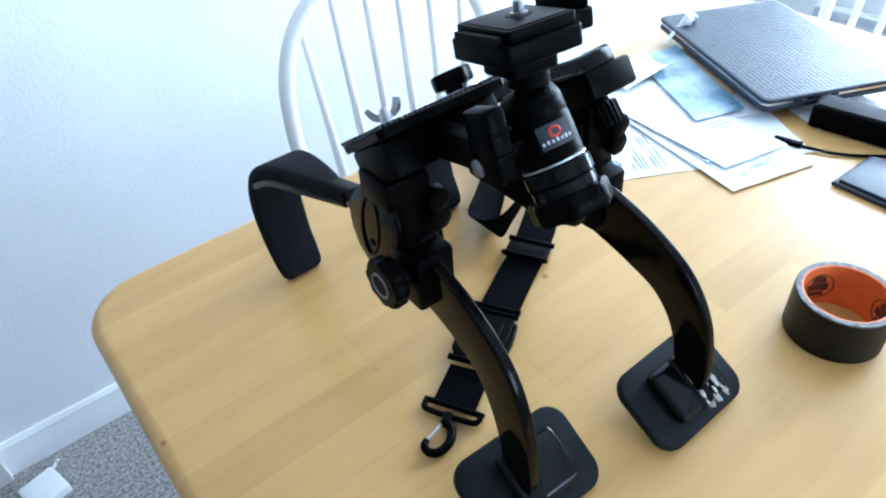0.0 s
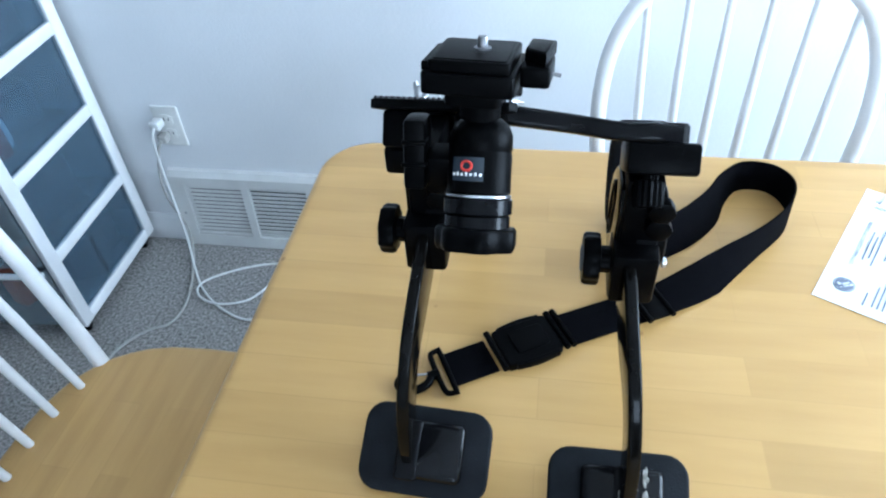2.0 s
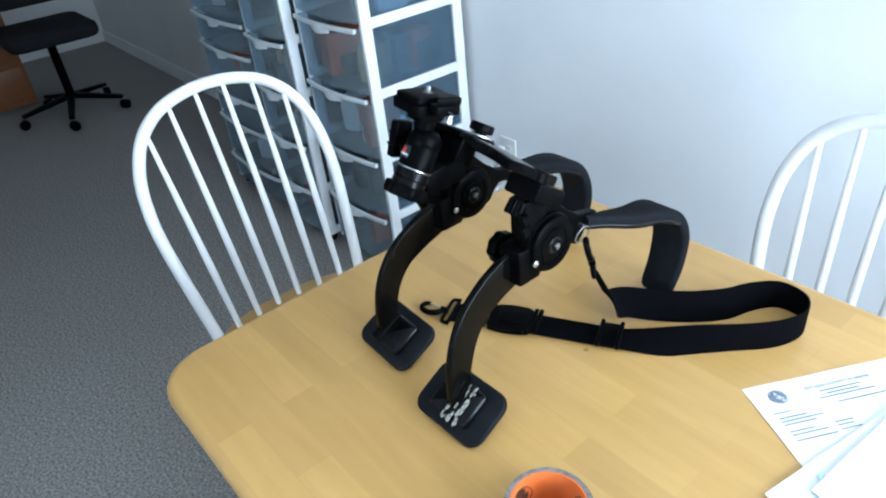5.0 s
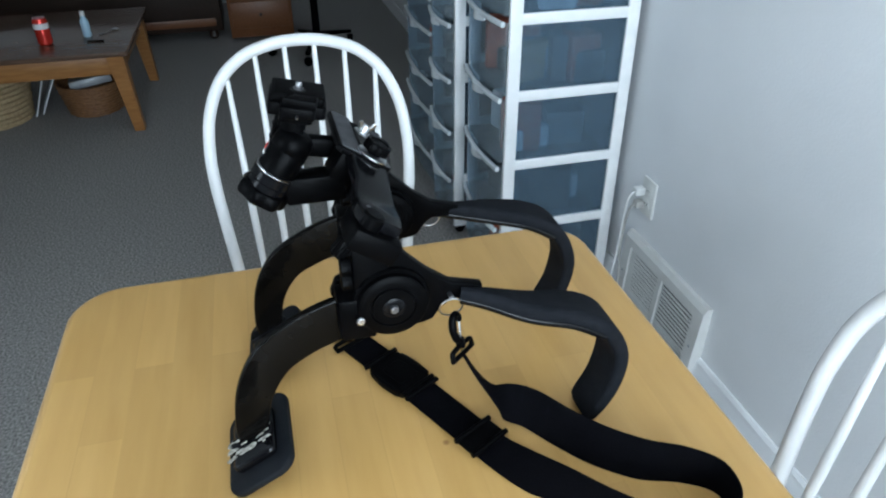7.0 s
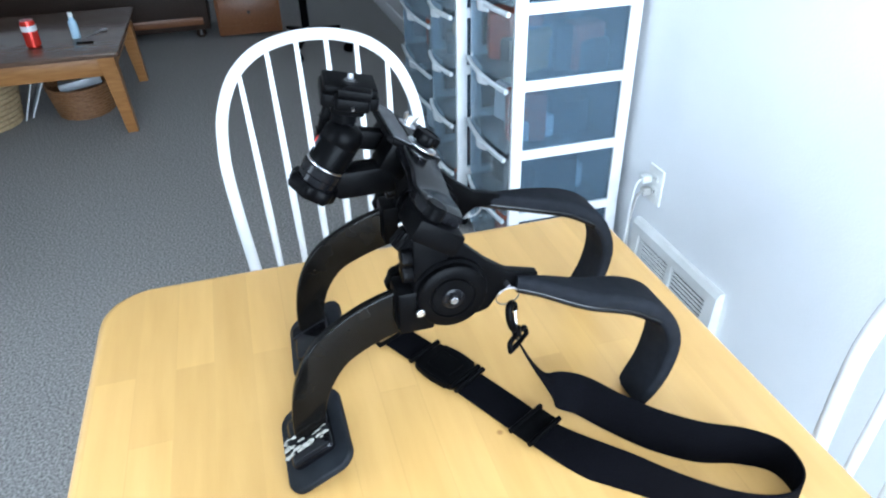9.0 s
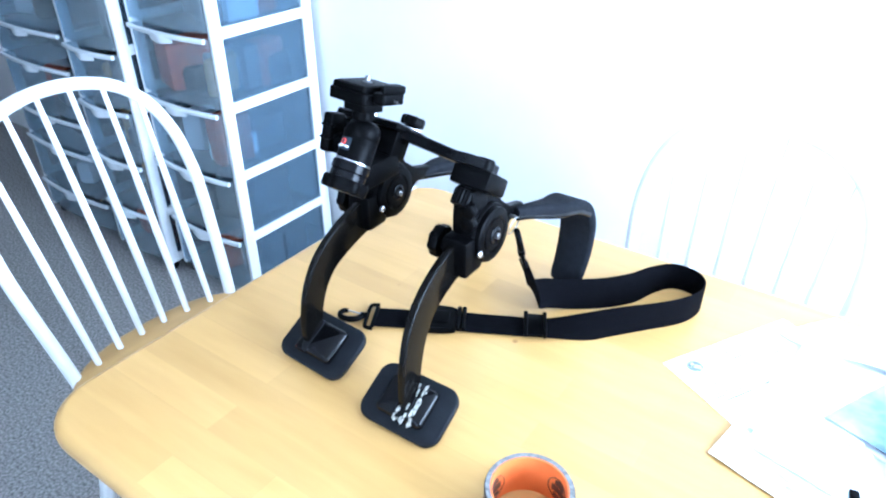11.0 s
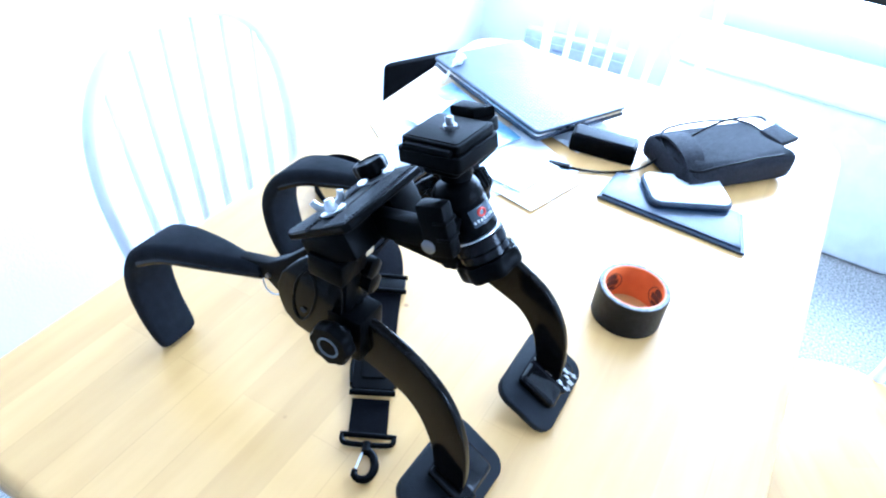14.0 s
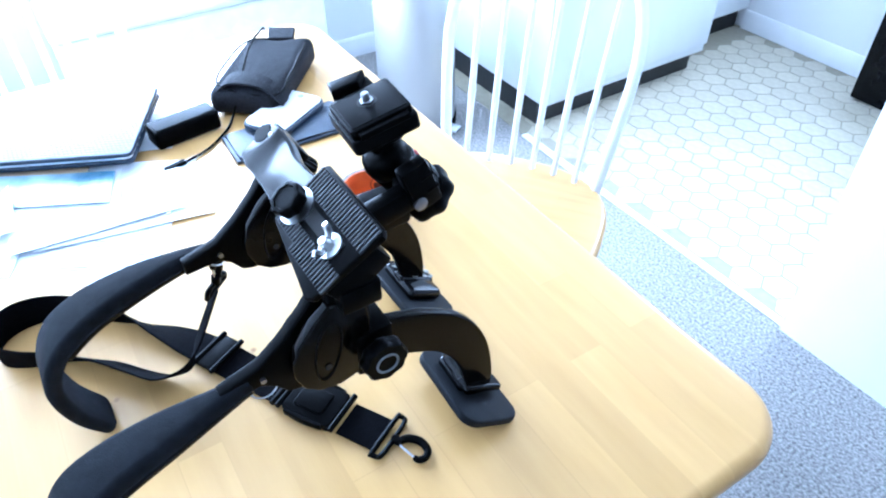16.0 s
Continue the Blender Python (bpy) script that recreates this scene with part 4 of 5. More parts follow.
sheet("kraft_envelope", (0.875, -0.215), (0.93, -0.36), (0.40, 0.917), 0.05, 0.16, T + 0.0092, M_KRAFT, "brown paper envelope under the laptop", "envelope", 0.001)
sheet("envelope", (0.800, -0.235), (0.90, -0.42), (0.42, 0.91), 0.12, 0.20, T + 0.0046, M_PAPER, "white envelope under the laptop", "envelope", 0.001)
sheet("paper_sheet", (0.885, -0.345), (0.93, -0.36), (0.36, 0.93), 0.12, 0.11, T + 0.0008, M_PAPER, "white paper sheet sticking out under the laptop", "paper", 0.001)
sheet("paper_flap", (0.775, -0.105), (0.1, 1), (1, -0.05), 0.055, 0.10, T + 0.0142, M_PAPER, "small white slip with a grey edge", "paper", 0.012)

# ---- laptop in a dark embossed cover ----
lm = Matrix.Translation((1.0125, -0.186, T + 0.0160)) @ pose(0, 0, 0, 0, 0, 64.0)
lap = thing("laptop", "closed laptop in a dark blue-black embossed snakeskin cover", "laptop", lm)
part("base", slab(B(), rounded(-0.157, -0.1075, 0.157, 0.1075, 0.010, 5), 0.0, 0.0075, 0.002), M_NAVY, lap)
part("body_edge", slab(B(), rounded(-0.1545, -0.105, 0.1545, 0.105, 0.010, 5), 0.0070, 0.0125, 0.0008), M_ALU, lap, "silver edge with ports")
b = slab(B(), rounded(-0.158, -0.1085, 0.158, 0.1085, 0.011, 5), 0.0120, 0.0190, 0.003)
lid = part("lid", b, M_NAVY, lap, "embossed scaly dark cover")
scale_b = B()
for i in range(46):
    for j in range(30):
        x, y = -0.150 + i * 0.00665 + (0.0033 if j % 2 else 0), -0.101 + j * 0.00695
        if abs(x) < 0.151 and abs(y) < 0.102:
            vs = [scale_b.verts.new((x + 0.0031 * math.cos(a) * (1 + 0.15 * math.sin(i * 2.1 + j)), y + 0.0036 * math.sin(a), 0.0190)) for a in (0, 1.05, 2.1, 3.14, 4.19, 5.24)]
            c = scale_b.verts.new((x + 0.0008, y + 0.0008, 0.0199))
            for k in range(6):
                scale_b.faces.new((vs[k], vs[(k + 1) % 6], c))
part("embossing", scale_b, M_NAVY, lid, "", 60)["kind"] = "stuff"
for y, w in ((0.075, 0.013), (0.055, 0.009), (0.035, 0.004), (0.018, 0.012)):
    part("port", box(B(), (-0.1547, y - 0.02, 0.0098), (0.0012, w, 0.003), 0.0004, seg=1), M_DARK, lap)
b = B()
random.seed(5)
tube(b, [(0.930, -0.052, T + 0.020), (0.955, -0.048, T + 0.028), (0.975, -0.046, T + 0.034), (0.990, -0.048, T + 0.040), (1.000, -0.046, T + 0.043), (1.008, -0.055, T + 0.041)], [0.0012, 0.0025, 0.004, 0.009, 0.008, 0.003], 9)
for v in b.verts:
    v.co += Vector((random.uniform(-1, 1), random.uniform(-1, 1), random.uniform(-1, 1))) * 0.0014
solo("tissue", b, M_PAPER, "crumpled white tissue twist lying against the laptop", "tissue", smooth=25)

# ---- pouch, wallet, white device, battery pack, cable ----
bag = thing("camera_pouch", "soft black camera pouch lying on the table", "pouch", Matrix.Translation((0.992, -0.553, T)) @ pose(0, 0, 0, 0, 0, -38) @ Matrix.Diagonal((0.98, 0.95, 0.82, 1)))
b = B()
e = bmesh.new()
bmesh.ops.create_cube(e, size=1, matrix=Matrix.Diagonal((0.225, 0.135, 0.060, 1)))
bmesh.ops.bevel(e, geom=e.edges[:], offset=0.024, segments=4, profile=0.6, affect="EDGES")
bmesh.ops.subdivide_edges(e, edges=e.edges[:], cuts=1, use_grid_fill=True)
for v in e.verts:
    v.co += Vector((0, 0, 0.031)) + Vector((0.004 * math.sin(v.co.y * 60), 0.004 * math.sin(v.co.x * 45), 0.006 * math.sin(v.co.x * 38 + v.co.y * 50) if v.co.z > 0 else 0))
merge(b, e)
body = part("body", b, M_BAG, bag, "padded black fabric body", 60)
part("flap", band(B(), [((-0.095, -0.066, 0.03), (1, 0, 0), 0.03, 0.004), ((-0.09, -0.03, 0.069), (1, 0, 0), 0.04, 0.005), ((-0.08, 0.03, 0.071), (1, 0, 0), 0.045, 0.005), ((-0.08, 0.066, 0.04), (1, 0, 0), 0.04, 0.004)], 6), M_BAG, bag)
part("label_patch", box(B(), (0.062, -0.055, 0.060), (0.045, 0.018, 0.003), 0.0005, m=Matrix.Translation((0.055, -0.060, 0.052)) @ pose(0, 0, 0, 50, 0, 0)), M_CASE, bag, "grey sewn label")
part("piping", tube(B(), [(-0.106, -0.05, 0.052), (-0.05, -0.066, 0.064), (0.02, -0.064, 0.066), (0.09, -0.055, 0.060), (0.107, 0.0, 0.055), (0.09, 0.055, 0.060), (0.0, 0.064, 0.068), (-0.09, 0.055, 0.060)], 0.0022, 8, True), M_BLACK, bag)
part("tab", slab(B(), [(0.10, 0.02), (0.150, 0.035), (0.155, -0.02), (0.105, -0.03)], 0.050, 0.062, 0.003), M_BAG, bag, "upright fabric tab")

solo("wallet", slab(slab(B(), [(0.779, -0.418), (0.772, -0.648), (0.874, -0.626), (0.866, -0.421)], T + 0.0005, T + 0.006, 0.002), [(0.783, -0.424), (0.777, -0.640), (0.870, -0.620), (0.862, -0.427)], T + 0.0055, T + 0.010, 0.002), M_NAVY, "flat navy blue leather wallet on the table", "wallet")
ph = thing("white_device", "white rounded handheld device with a dark rim lying on the wallet", "device", Matrix.Translation((0.862, -0.534, T + 0.0105)) @ pose(0, 0, 0, 0, 0, 121))
part("shell", slab(B(), rounded(-0.066, -0.043, 0.066, 0.043, 0.018, 6), 0, 0.010, 0.004), M_NAVY, ph)
part("face", slab(B(), rounded(-0.062, -0.039, 0.062, 0.039, 0.015, 6), 0.0095, 0.0125, 0.0012), M_PHONE, ph, "white glossy face")
part("button", lathe(B(), [(0.005, 0), (0.005, 0.001)], Matrix.Translation((-0.05, 0.0, 0.0123)), 20), M_CASE, ph)
bt = thing("battery_pack", "small black battery pack lying on the table", "battery pack", Matrix.Translation((0.915, -0.378, T)) @ pose(0, 0, 0, 0, 0, 99))
part("body", box(B(), (0, 0, 0.017), (0.112, 0.046, 0.033), 0.006, seg=3), M_BLACK, bt)
part("top_panel", slab(B(), rounded(-0.050, -0.017, 0.050, 0.017, 0.004, 3), 0.0335, 0.0345, 0.0004), M_RUBBER, bt)
cb = thing("usb_cable", "thin black cable with a slim plug lying across the table", "cable", Matrix.Translation((0, 0, 0)))
part("cord", tube(B(), [(0.829, -0.352, T + 0.004), (0.845, -0.390, T + 0.003), (0.872, -0.424, T + 0.003), (0.905, -0.455, T + 0.008), (0.955, -0.500, T + 0.055), (1.010, -0.540, T + 0.078), (1.065, -0.585, T + 0.078), (1.10, -0.600, T + 0.06)], 0.0021, 8), M_BLACK, cb)
plug = part("plug", box(B(), None, (0.036, 0.010, 0.007), 0.002, Matrix.Translation((0.8255, -0.334, T + 0.0045)) @ pose(0, 0, 0, 0, 0, -76)), M_BLACK, cb)
part("plug_tip", box(B(), None, (0.012, 0.008, 0.003), 0.0006, Matrix.Translation((0.8195, -0.310, T + 0.0045)) @ pose(0, 0, 0, 0, 0, -76)), M_STEEL, cb, "steel plug tip")

# ---- floor register on the north wall ----
vent = thing("floor_register", "beige steel baseboard air register with louvres", "vent", Matrix.Translation((-0.478, WN, 0)) @ Matrix.Diagonal((1.025, 1, 1.05, 1)))
b = B()
# hollow frame: rim strips round two louvre fields
face = lambda z: -0.036 + 0.012 * (z - 0.012) / 0.203


def strip(b, x0, x1, z0, z1, back=0.012):
    ring_mesh(b, [[(x, face(z0), z0), (x, face(z1), z1), (x, face(z1) + back, z1), (x, face(z0) + back, z0)] for x in (x0, x1)])


strip(b, -0.2028, 0.2028, 0.004, 0.040, 0.026)
strip(b, -0.2028, 0.2028, 0.198, 0.222, 0.02)
strip(b, -0.2028, -0.165, 0.040, 0.198, 0.026)
strip(b, 0.165, 0.2028, 0.040, 0.198, 0.026)
strip(b, -0.010, 0.010, 0.040, 0.198)
ring_mesh(b, [[(x, face(0.222), 0.222), (x, -0.014, 0.236), (x, -0.001, 0.236), (x, -0.001, 0.222)] for x in (-0.2028, 0.2028)])
for x in (-0.205, 0.203):
    ring_mesh(b, [[(x + d, 0.0, 0.002), (x + d, face(0.004), 0.004), (x + d, face(0.222), 0.222), (x + d, -0.014, 0.236), (x + d, 0.0, 0.236)] for d in (0, 0.002)])
frame_ob = part("frame", b, M_VENT, vent, "", 20)
# flat dark sheet painted as the shade behind the louvres
part("duct", box(B(), (0, -0.004, 0.119), (0.33, 0.002, 0.16)), M_DARK, vent)
for fx in (-0.0875, 0.0875):
    for k in range(13):
        z = 0.047 + k * 0.0121
        part("louvre", box(B(), None, (0.153, 0.0014, 0.0085), m=Matrix.Translation((fx, face(z) + 0.005, z)) @ pose(0, 0, 0, 4 if fx > 0 else -10, 0, 0)), M_VENT, vent)
for x in (-0.185, 0.185):
    part("screw", lathe(B(), [(0.004, 0), (0.003, 0.0015)], Matrix.Translation((x, face(0.11) - 0.0005, 0.11)) @ pose(0, 0, 0, 90, 0, 0), 12), M_CASE, vent)

# ---- wall outlet, plugs, cables, adapter ----
outl = thing("wall_outlet", "white double wall outlet with two plugs in it", "outlet", Matrix.Translation((-0.638, WN, 0.380)))
part("cover_plate", slab(B(), rounded(-0.035, -0.0575, 0.035, 0.0575, 0.004, 3), 0, 0.006, 0.0025, pose(0, 0, 0, 90, 0, 0)), M_OUTLET, outl)
for z in (0.02, -0.02):
    so = part("socket", slab(B(), rounded(-0.016, -0.014, 0.016, 0.014, 0.008, 4), 0.006, 0.0075, 0.0006, Matrix.Translation((0, 0, z)) @ pose(0, 0, 0, 90, 0, 0)), M_OUTLET, outl)
    for x in (-0.006, 0.006):
        part("slot", box(B(), (x, -0.0077, z + 0.002), (0.0022, 0.0006, 0.008)), M_DARK, so)
c1 = thing("charger_cable", "white charger cable plugged into the wall and looping over the carpet", "cable", Matrix.Translation((0, 0, 0)))
part("plug", box(B(), (-0.658, WN - 0.024, 0.396), (0.026, 0.032, 0.024), 0.005), M_CABLE, c1)
part("cord", tube(B(), [(-0.658, WN - 0.038, 0.395), (-0.662, WN - 0.052, 0.372), (-0.668, WN - 0.055, 0.30), (-0.668, WN - 0.060, 0.18), (-0.655, WN - 0.085, 0.06), (-0.63, 0.45, 0.006), (-0.575, 0.375, 0.005), (-0.50, 0.315, 0.005), (-0.42, 0.285, 0.005), (-0.34, 0.310, 0.005), (-0.285, 0.365, 0.005), (-0.262, 0.43, 0.005), (-0.30, 0.485, 0.005), (-0.40, 0.492, 0.005), (-0.50, 0.462, 0.005), (-0.585, 0.405, 0.005), (-0.578, 0.352, 0.011), (-0.515, 0.325, 0.011), (-0.44, 0.352, 0.005), (-0.395, 0.42, 0.005), (-0.345, 0.468, 0.006), (-0.285, 0.478, 0.006), (-0.255, 0.478, 0.014)], 0.0032, 8), M_CABLE, c1)
ad = thing("power_adapter", "square white laptop power adapter on the carpet", "adapter", Matrix.Translation((-0.222, 0.470, 0.001)) @ pose(0, 0, 0, 0, 0, 14))
part("brick", box(B(), (0, 0, 0.014), (0.076, 0.076, 0.028), 0.006, seg=3), M_PHONE, ad)
part("cord_wing", band(B(), [((0.036, 0.03, 0.020), (0, 0, 1), 0.006, 0.004), ((0.050, 0.036, 0.026), (0, 0, 1), 0.007, 0.004), ((0.054, 0.030, 0.032), (0, 0, 1), 0.006, 0.004)], 4), M_PHONE, ad)
c2 = thing("grey_cable", "grey power cable hanging from the outlet to the carpet", "cable", Matrix.Translation((0, 0, 0)))
part("plug", box(B(), (-0.654, WN - 0.021, 0.356), (0.024, 0.026, 0.022), 0.004), M_CABLE_G, c2)
part("cord", tube(B(), [(-0.654, WN - 0.034, 0.354), (-0.668, WN - 0.04, 0.33), (-0.700, WN - 0.030, 0.24), (-0.705, WN - 0.028, 0.16), (-0.680, WN - 0.034, 0.08), (-0.665, WN - 0.06, 0.02), (-0.640, 0.46, 0.006), (-0.612, 0.38, 0.006), (-0.600, 0.30, 0.006), (-0.615, 0.25, 0.006), (-0.665, 0.22, 0.006), (-0.71, 0.15, 0.006), (-0.72, 0.05, 0.006)], 0.004, 8), M_CABLE_G, c2)


# ---- drawer towers along the north wall ----
def caster(b_parent, x, y):
    ca = part("caster", lathe(B(), [(0.006, -0.009), (0.018, -0.009), (0.021, -0.005), (0.021, 0.005), (0.018, 0.009), (0.006, 0.009)], Matrix.Translation((x, y, 0.021)) @ pose(0, 0, 0, 0, 90, 25), 20), M_BLACK, b_parent, "black caster")
    part("stem", rod(B(), (x, y, 0.035), (x, y, 0.075), 0.005), M_STEEL, ca)


def contents(b_parent, x0, x1, y0, y1, z, h, seed):
    random.seed(seed)
    for k in range(8):
        w, d, hh = random.uniform(0.05, 0.12), random.uniform(0.08, 0.16), random.uniform(0.3, 0.8) * h
        cx, cy = x0 + w / 2 + (x1 - x0 - w) * random.random() ** 0.6, random.uniform(y0 + d / 2, y1 - d / 2)
        mt = random.choice((M_STUFF_B, M_STUFF_B, M_STUFF_B, M_CLOTH, M_CLOTH, M_STUFF_R, M_CASE, M_STUFF_B, M_STUFF_O, M_PAPER))
        part("stored_item", box(B(), None, (w, d, hh), 0.012, Matrix.Translation((cx, cy, z + hh / 2 + 0.004)) @ pose(0, 0, 0, 0, 0, random.uniform(-25, 25)), seg=2), mt, b_parent)


def drawer_tower(x1, width, rows, front, label, depth=0.36, bow=0.016):
    """White frame on casters, see-through drawers facing south. x1: its east side."""
    t = thing("drawer_tower", label, "drawer unit", Matrix.Translation((x1 - width / 2, 0.37, 0)), "drawer towers")
    x0r, x1r = -width / 2, width / 2
    yb, yf = 0.190, front - 0.37
    zs = rows
    u = 0.036
    for sx in (x0r + 0.008, x1r - 0.008):
        for y in (yb - u / 2, yf + u / 2):
            p = part("upright", box(B(), (sx, y, (zs[0] + zs[-1]) / 2), (0.016, u, zs[-1] - zs[0] + 0.03), 0.004), M_CHAIR, t)
        for z in zs:
            part("side_rail", box(B(), (sx, (yb + yf) / 2, z), (0.014, yb - yf - 2 * u + 0.004, 0.030), 0.003), M_CHAIR, t)
        for za, zb in zip(zs, zs[1:]):
            part("side_panel", box(B(), (sx, (yb + yf) / 2, (za + zb) / 2), (0.003, yb - yf - 2 * u, zb - za - 0.028)), M_FROST, t, "dark see-through plastic panel")
    part("top", box(B(), (0, (yb + yf) / 2, zs[-1] + 0.008), (width, yb - yf, 0.02), 0.005), M_CHAIR, t)
    for i, (za, zb) in enumerate(zip(zs, zs[1:])):
        out_ = [(x0r + 0.02, yb - 0.02), (x0r + 0.02, yf + 0.004)]
        out_ += [(x0r + 0.02 + (width - 0.04) * k / 10, yf - bow * (1 - ((k - 5) / 5) ** 2) - 0.006) for k in range(11)]
        out_ += [(x1r - 0.02, yf + 0.004), (x1r - 0.02, yb - 0.02)]
        wall = B()
        h0, h1 = za + 0.005, zb - 0.010
        ring = len(out_)
        inner = [(x * 0.985, y * 0.985) for x, y in out_]
        ring_mesh(wall, [[(x, y, h0) for x, y in out_], [(x, y, h1) for x, y in out_], [(x, y, h1) for x, y in inner], [(x, y, h0 + 0.003) for x, y in inner]], False, True)
        dr = part("drawer", wall, M_DRAWER, t, "milky see-through drawer", 30)
        lip = [((x, y - 0.007, h1 - 0.004), (0, 0, 1), 0.014, 0.012) for x, y in out_[2:13]]
        part("lip", band(B(), lip, 2, 0.6), M_LIP, dr, "pale curved drawer lip")
        part("handle", band(B(), [((-0.045, yf - bow - 0.010, h1 - 0.012), (0, 0, 1), 0.022, 0.006), ((0, yf - bow - 0.020, h1 - 0.014), (0, 0, 1), 0.026, 0.008), ((0.045, yf - bow - 0.010, h1 - 0.012), (0, 0, 1), 0.022, 0.006)], 4, 0.6), M_LIP, dr)
        contents(dr, x0r + 0.03, x1r - 0.03, yf + 0.02, yb - 0.04, h0, h1 - h0, 17 * i + int(abs(x1) * 100))
    for sx in (x0r + 0.03, x1r - 0.03):
        for y in (yb - 0.03, yf + 0.03):
            caster(t, sx, y)
    return t


drawer_tower(-0.790, 0.37, [0.055, 0.248, 0.456, 0.664, 0.872, 1.08], 0.190, "white framed plastic drawer tower with dark see-through sides on casters")
drawer_tower(-1.175, 0.30, [0.055, 0.235, 0.415, 0.595, 0.775, 0.955, 1.10], 0.150, "narrow white plastic drawer tower with milky drawers")
drawer_tower(-1.490, 0.47, [0.055, 0.175, 0.36, 0.48, 0.665, 0.785, 0.97, 1.10], 0.165, "white plastic drawer tower with shallow and deep drawers")

# ---- living room beyond: coffee table and what lies on and under it ----
ct = thing("coffee_table", "varnished oak coffee table with tapered legs", "coffee table", Matrix.Translation((-2.980, -1.845, 0)))
part("tabletop", slab(B(), rounded(-0.42, -0.80, 0.47, 0.80, 0.02, 4), 0.377, 0.400, 0.006), M_OAKTOP, ct, "dark shiny top")
for sx in (-0.36, 0.41):
    part("apron", box(B(), (sx, 0, 0.330), (0.022, 1.46, 0.094), 0.003), M_OAK, ct)
    for sy in (-0.735, 0.735):
        b = B()
        ring_mesh(b, [[(sx + a * s, sy + q * s + (0.03 if sy > 0 else -0.03) * f, z) for a, q in ((1, 1), (-1, 1), (-1, -1), (1, -1))] for s, z, f in ((0.024, 0, 1), (0.037, 0.377, 0))])
        part("leg", b, M_OAK, ct, "", 0)
for sy in (-0.74, 0.74):
    part("apron", box(B(), (0.025, sy, 0.330), (0.75, 0.022, 0.094), 0.003), M_OAK, ct)
can = thing("drink_can", "red aluminium drink can standing on the coffee table", "can", Matrix.Translation((-2.740, -1.430, 0.400)))
part("can_body", lathe(B(), [(0.024, 0), (0.033, 0.008), (0.033, 0.108), (0.027, 0.119), (0.027, 0.122)], Matrix(), 28), M_CAN, can)
part("can_top", lathe(B(), [(0.0268, 0.1205), (0.0268, 0.1225), (0.024, 0.1225), (0.023, 0.119)], Matrix(), 28), M_ALU, can)
part("stripe", lathe(B(), [(0.0333, 0.075), (0.0333, 0.1)], Matrix(), 28), M_WHITE_INK, can)
bo = thing("spray_bottle", "pale blue plastic bottle on the coffee table", "bottle", Matrix.Translation((-2.830, -1.260, 0.400)))
part("bottle_body", lathe(B(), [(0.018, 0), (0.02, 0.004), (0.02, 0.075), (0.012, 0.088), (0.010, 0.1)], Matrix(), 24), M_BLUE, bo)
part("cap", lathe(B(), [(0.011, 0.099), (0.011, 0.118), (0.009, 0.12)], Matrix(), 20), M_WHITE_INK, bo)
b = tube(B(), [(-2.820, -1.210, 0.406), (-2.860, -1.180, 0.405), (-2.900, -1.155, 0.408)], [0.003, 0.0025, 0.003], 8)
lathe(b, [(0.004, -0.003), (0.016, 0), (0.018, 0.004), (0.012, 0.006)], Matrix.Translation((-2.915, -1.145, 0.4035)), 16)
solo("spoon", b, M_ALU, "small metal spoon lying on the coffee table", "spoon")
b = rod(B(), (-2.720, -1.245, 0.4045), (-2.710, -1.170, 0.4045), 0.004, 0.005)
solo("pen", b, M_BLACK, "short dark pen lying on the coffee table", "pen")


def basket(name, m, r, h, mat, label, oblong):
    bk_ = thing(name, label, "basket", m)
    rows_ = 11
    for k in range(rows_):
        f = k / (rows_ - 1)
        rr = r * (0.82 + 0.18 * f)
        b_ = tube(B(), [((rr + 0.004 * ((q + k) % 2)) * math.cos(a) * oblong, (rr + 0.004 * ((q + k) % 2)) * math.sin(a), 0.008 + f * (h - 0.012)) for q, a in enumerate(np.linspace(0, 2 * math.pi, 33)[:-1])], h / rows_ * 0.55, 6, True, 2)
        part("weave", b_, mat, bk_)
    part("bottom", lathe(B(), [(0.01, 0.002), (r * 0.8, 0.002), (r * 0.8, 0.01), (0.01, 0.01)], Matrix.Diagonal((oblong, 1, 1, 1)), 24), mat, bk_)
    return bk_


basket("round_basket", Matrix.Translation((-2.900, -1.835, 0)), 0.225, 0.27, M_WICKER, "round pale wicker basket full of cloths under the table", 1.0)
b = B()
random.seed(8)
for k in range(9):
    e = bmesh.new()
    a = random.uniform(0, 6.28)
    bmesh.ops.create_icosphere(e, subdivisions=2, radius=0.07, matrix=Matrix.Translation((-2.90 + 0.11 * math.cos(a), -1.835 + 0.11 * math.sin(a), 0.225 + random.uniform(-0.01, 0.03))) @ Matrix.Diagonal((1.2, 1, 0.6, 1)))
    for v in e.verts:
        v.co += noise.noise_vector(v.co * 22) * 0.016
    merge(b, e)
solo("cloths", b, M_CLOTH, "crumpled blue and grey cloths filling the wicker basket", "cloth", smooth=60)
basket("oblong_basket", Matrix.Translation((-2.960, -1.335, 0)), 0.16, 0.16, M_WICKER2, "oblong brown wicker basket with papers under the table", 1.25)
solo("notepad", box(B(), None, (0.22, 0.20, 0.04), 0.003, Matrix.Translation((-2.930, -1.330, 0.160)) @ pose(0, 0, 0, 6, -8, 12)), M_CASE, "stack of pale grey papers lying in the brown basket", "papers")
for k, (x, y, tilt) in enumerate(((-2.960, -1.575, 22), (-2.970, -1.530, 28))):
    solo("magazine", box(B(), None, (0.21, 0.006, 0.28), 0.001, Matrix.Translation((x, y, 0.142)) @ pose(0, 0, 0, -tilt, 0, 10)), M_PAPER, "thin white magazine leaning against the basket", "magazine", "magazines under the table")
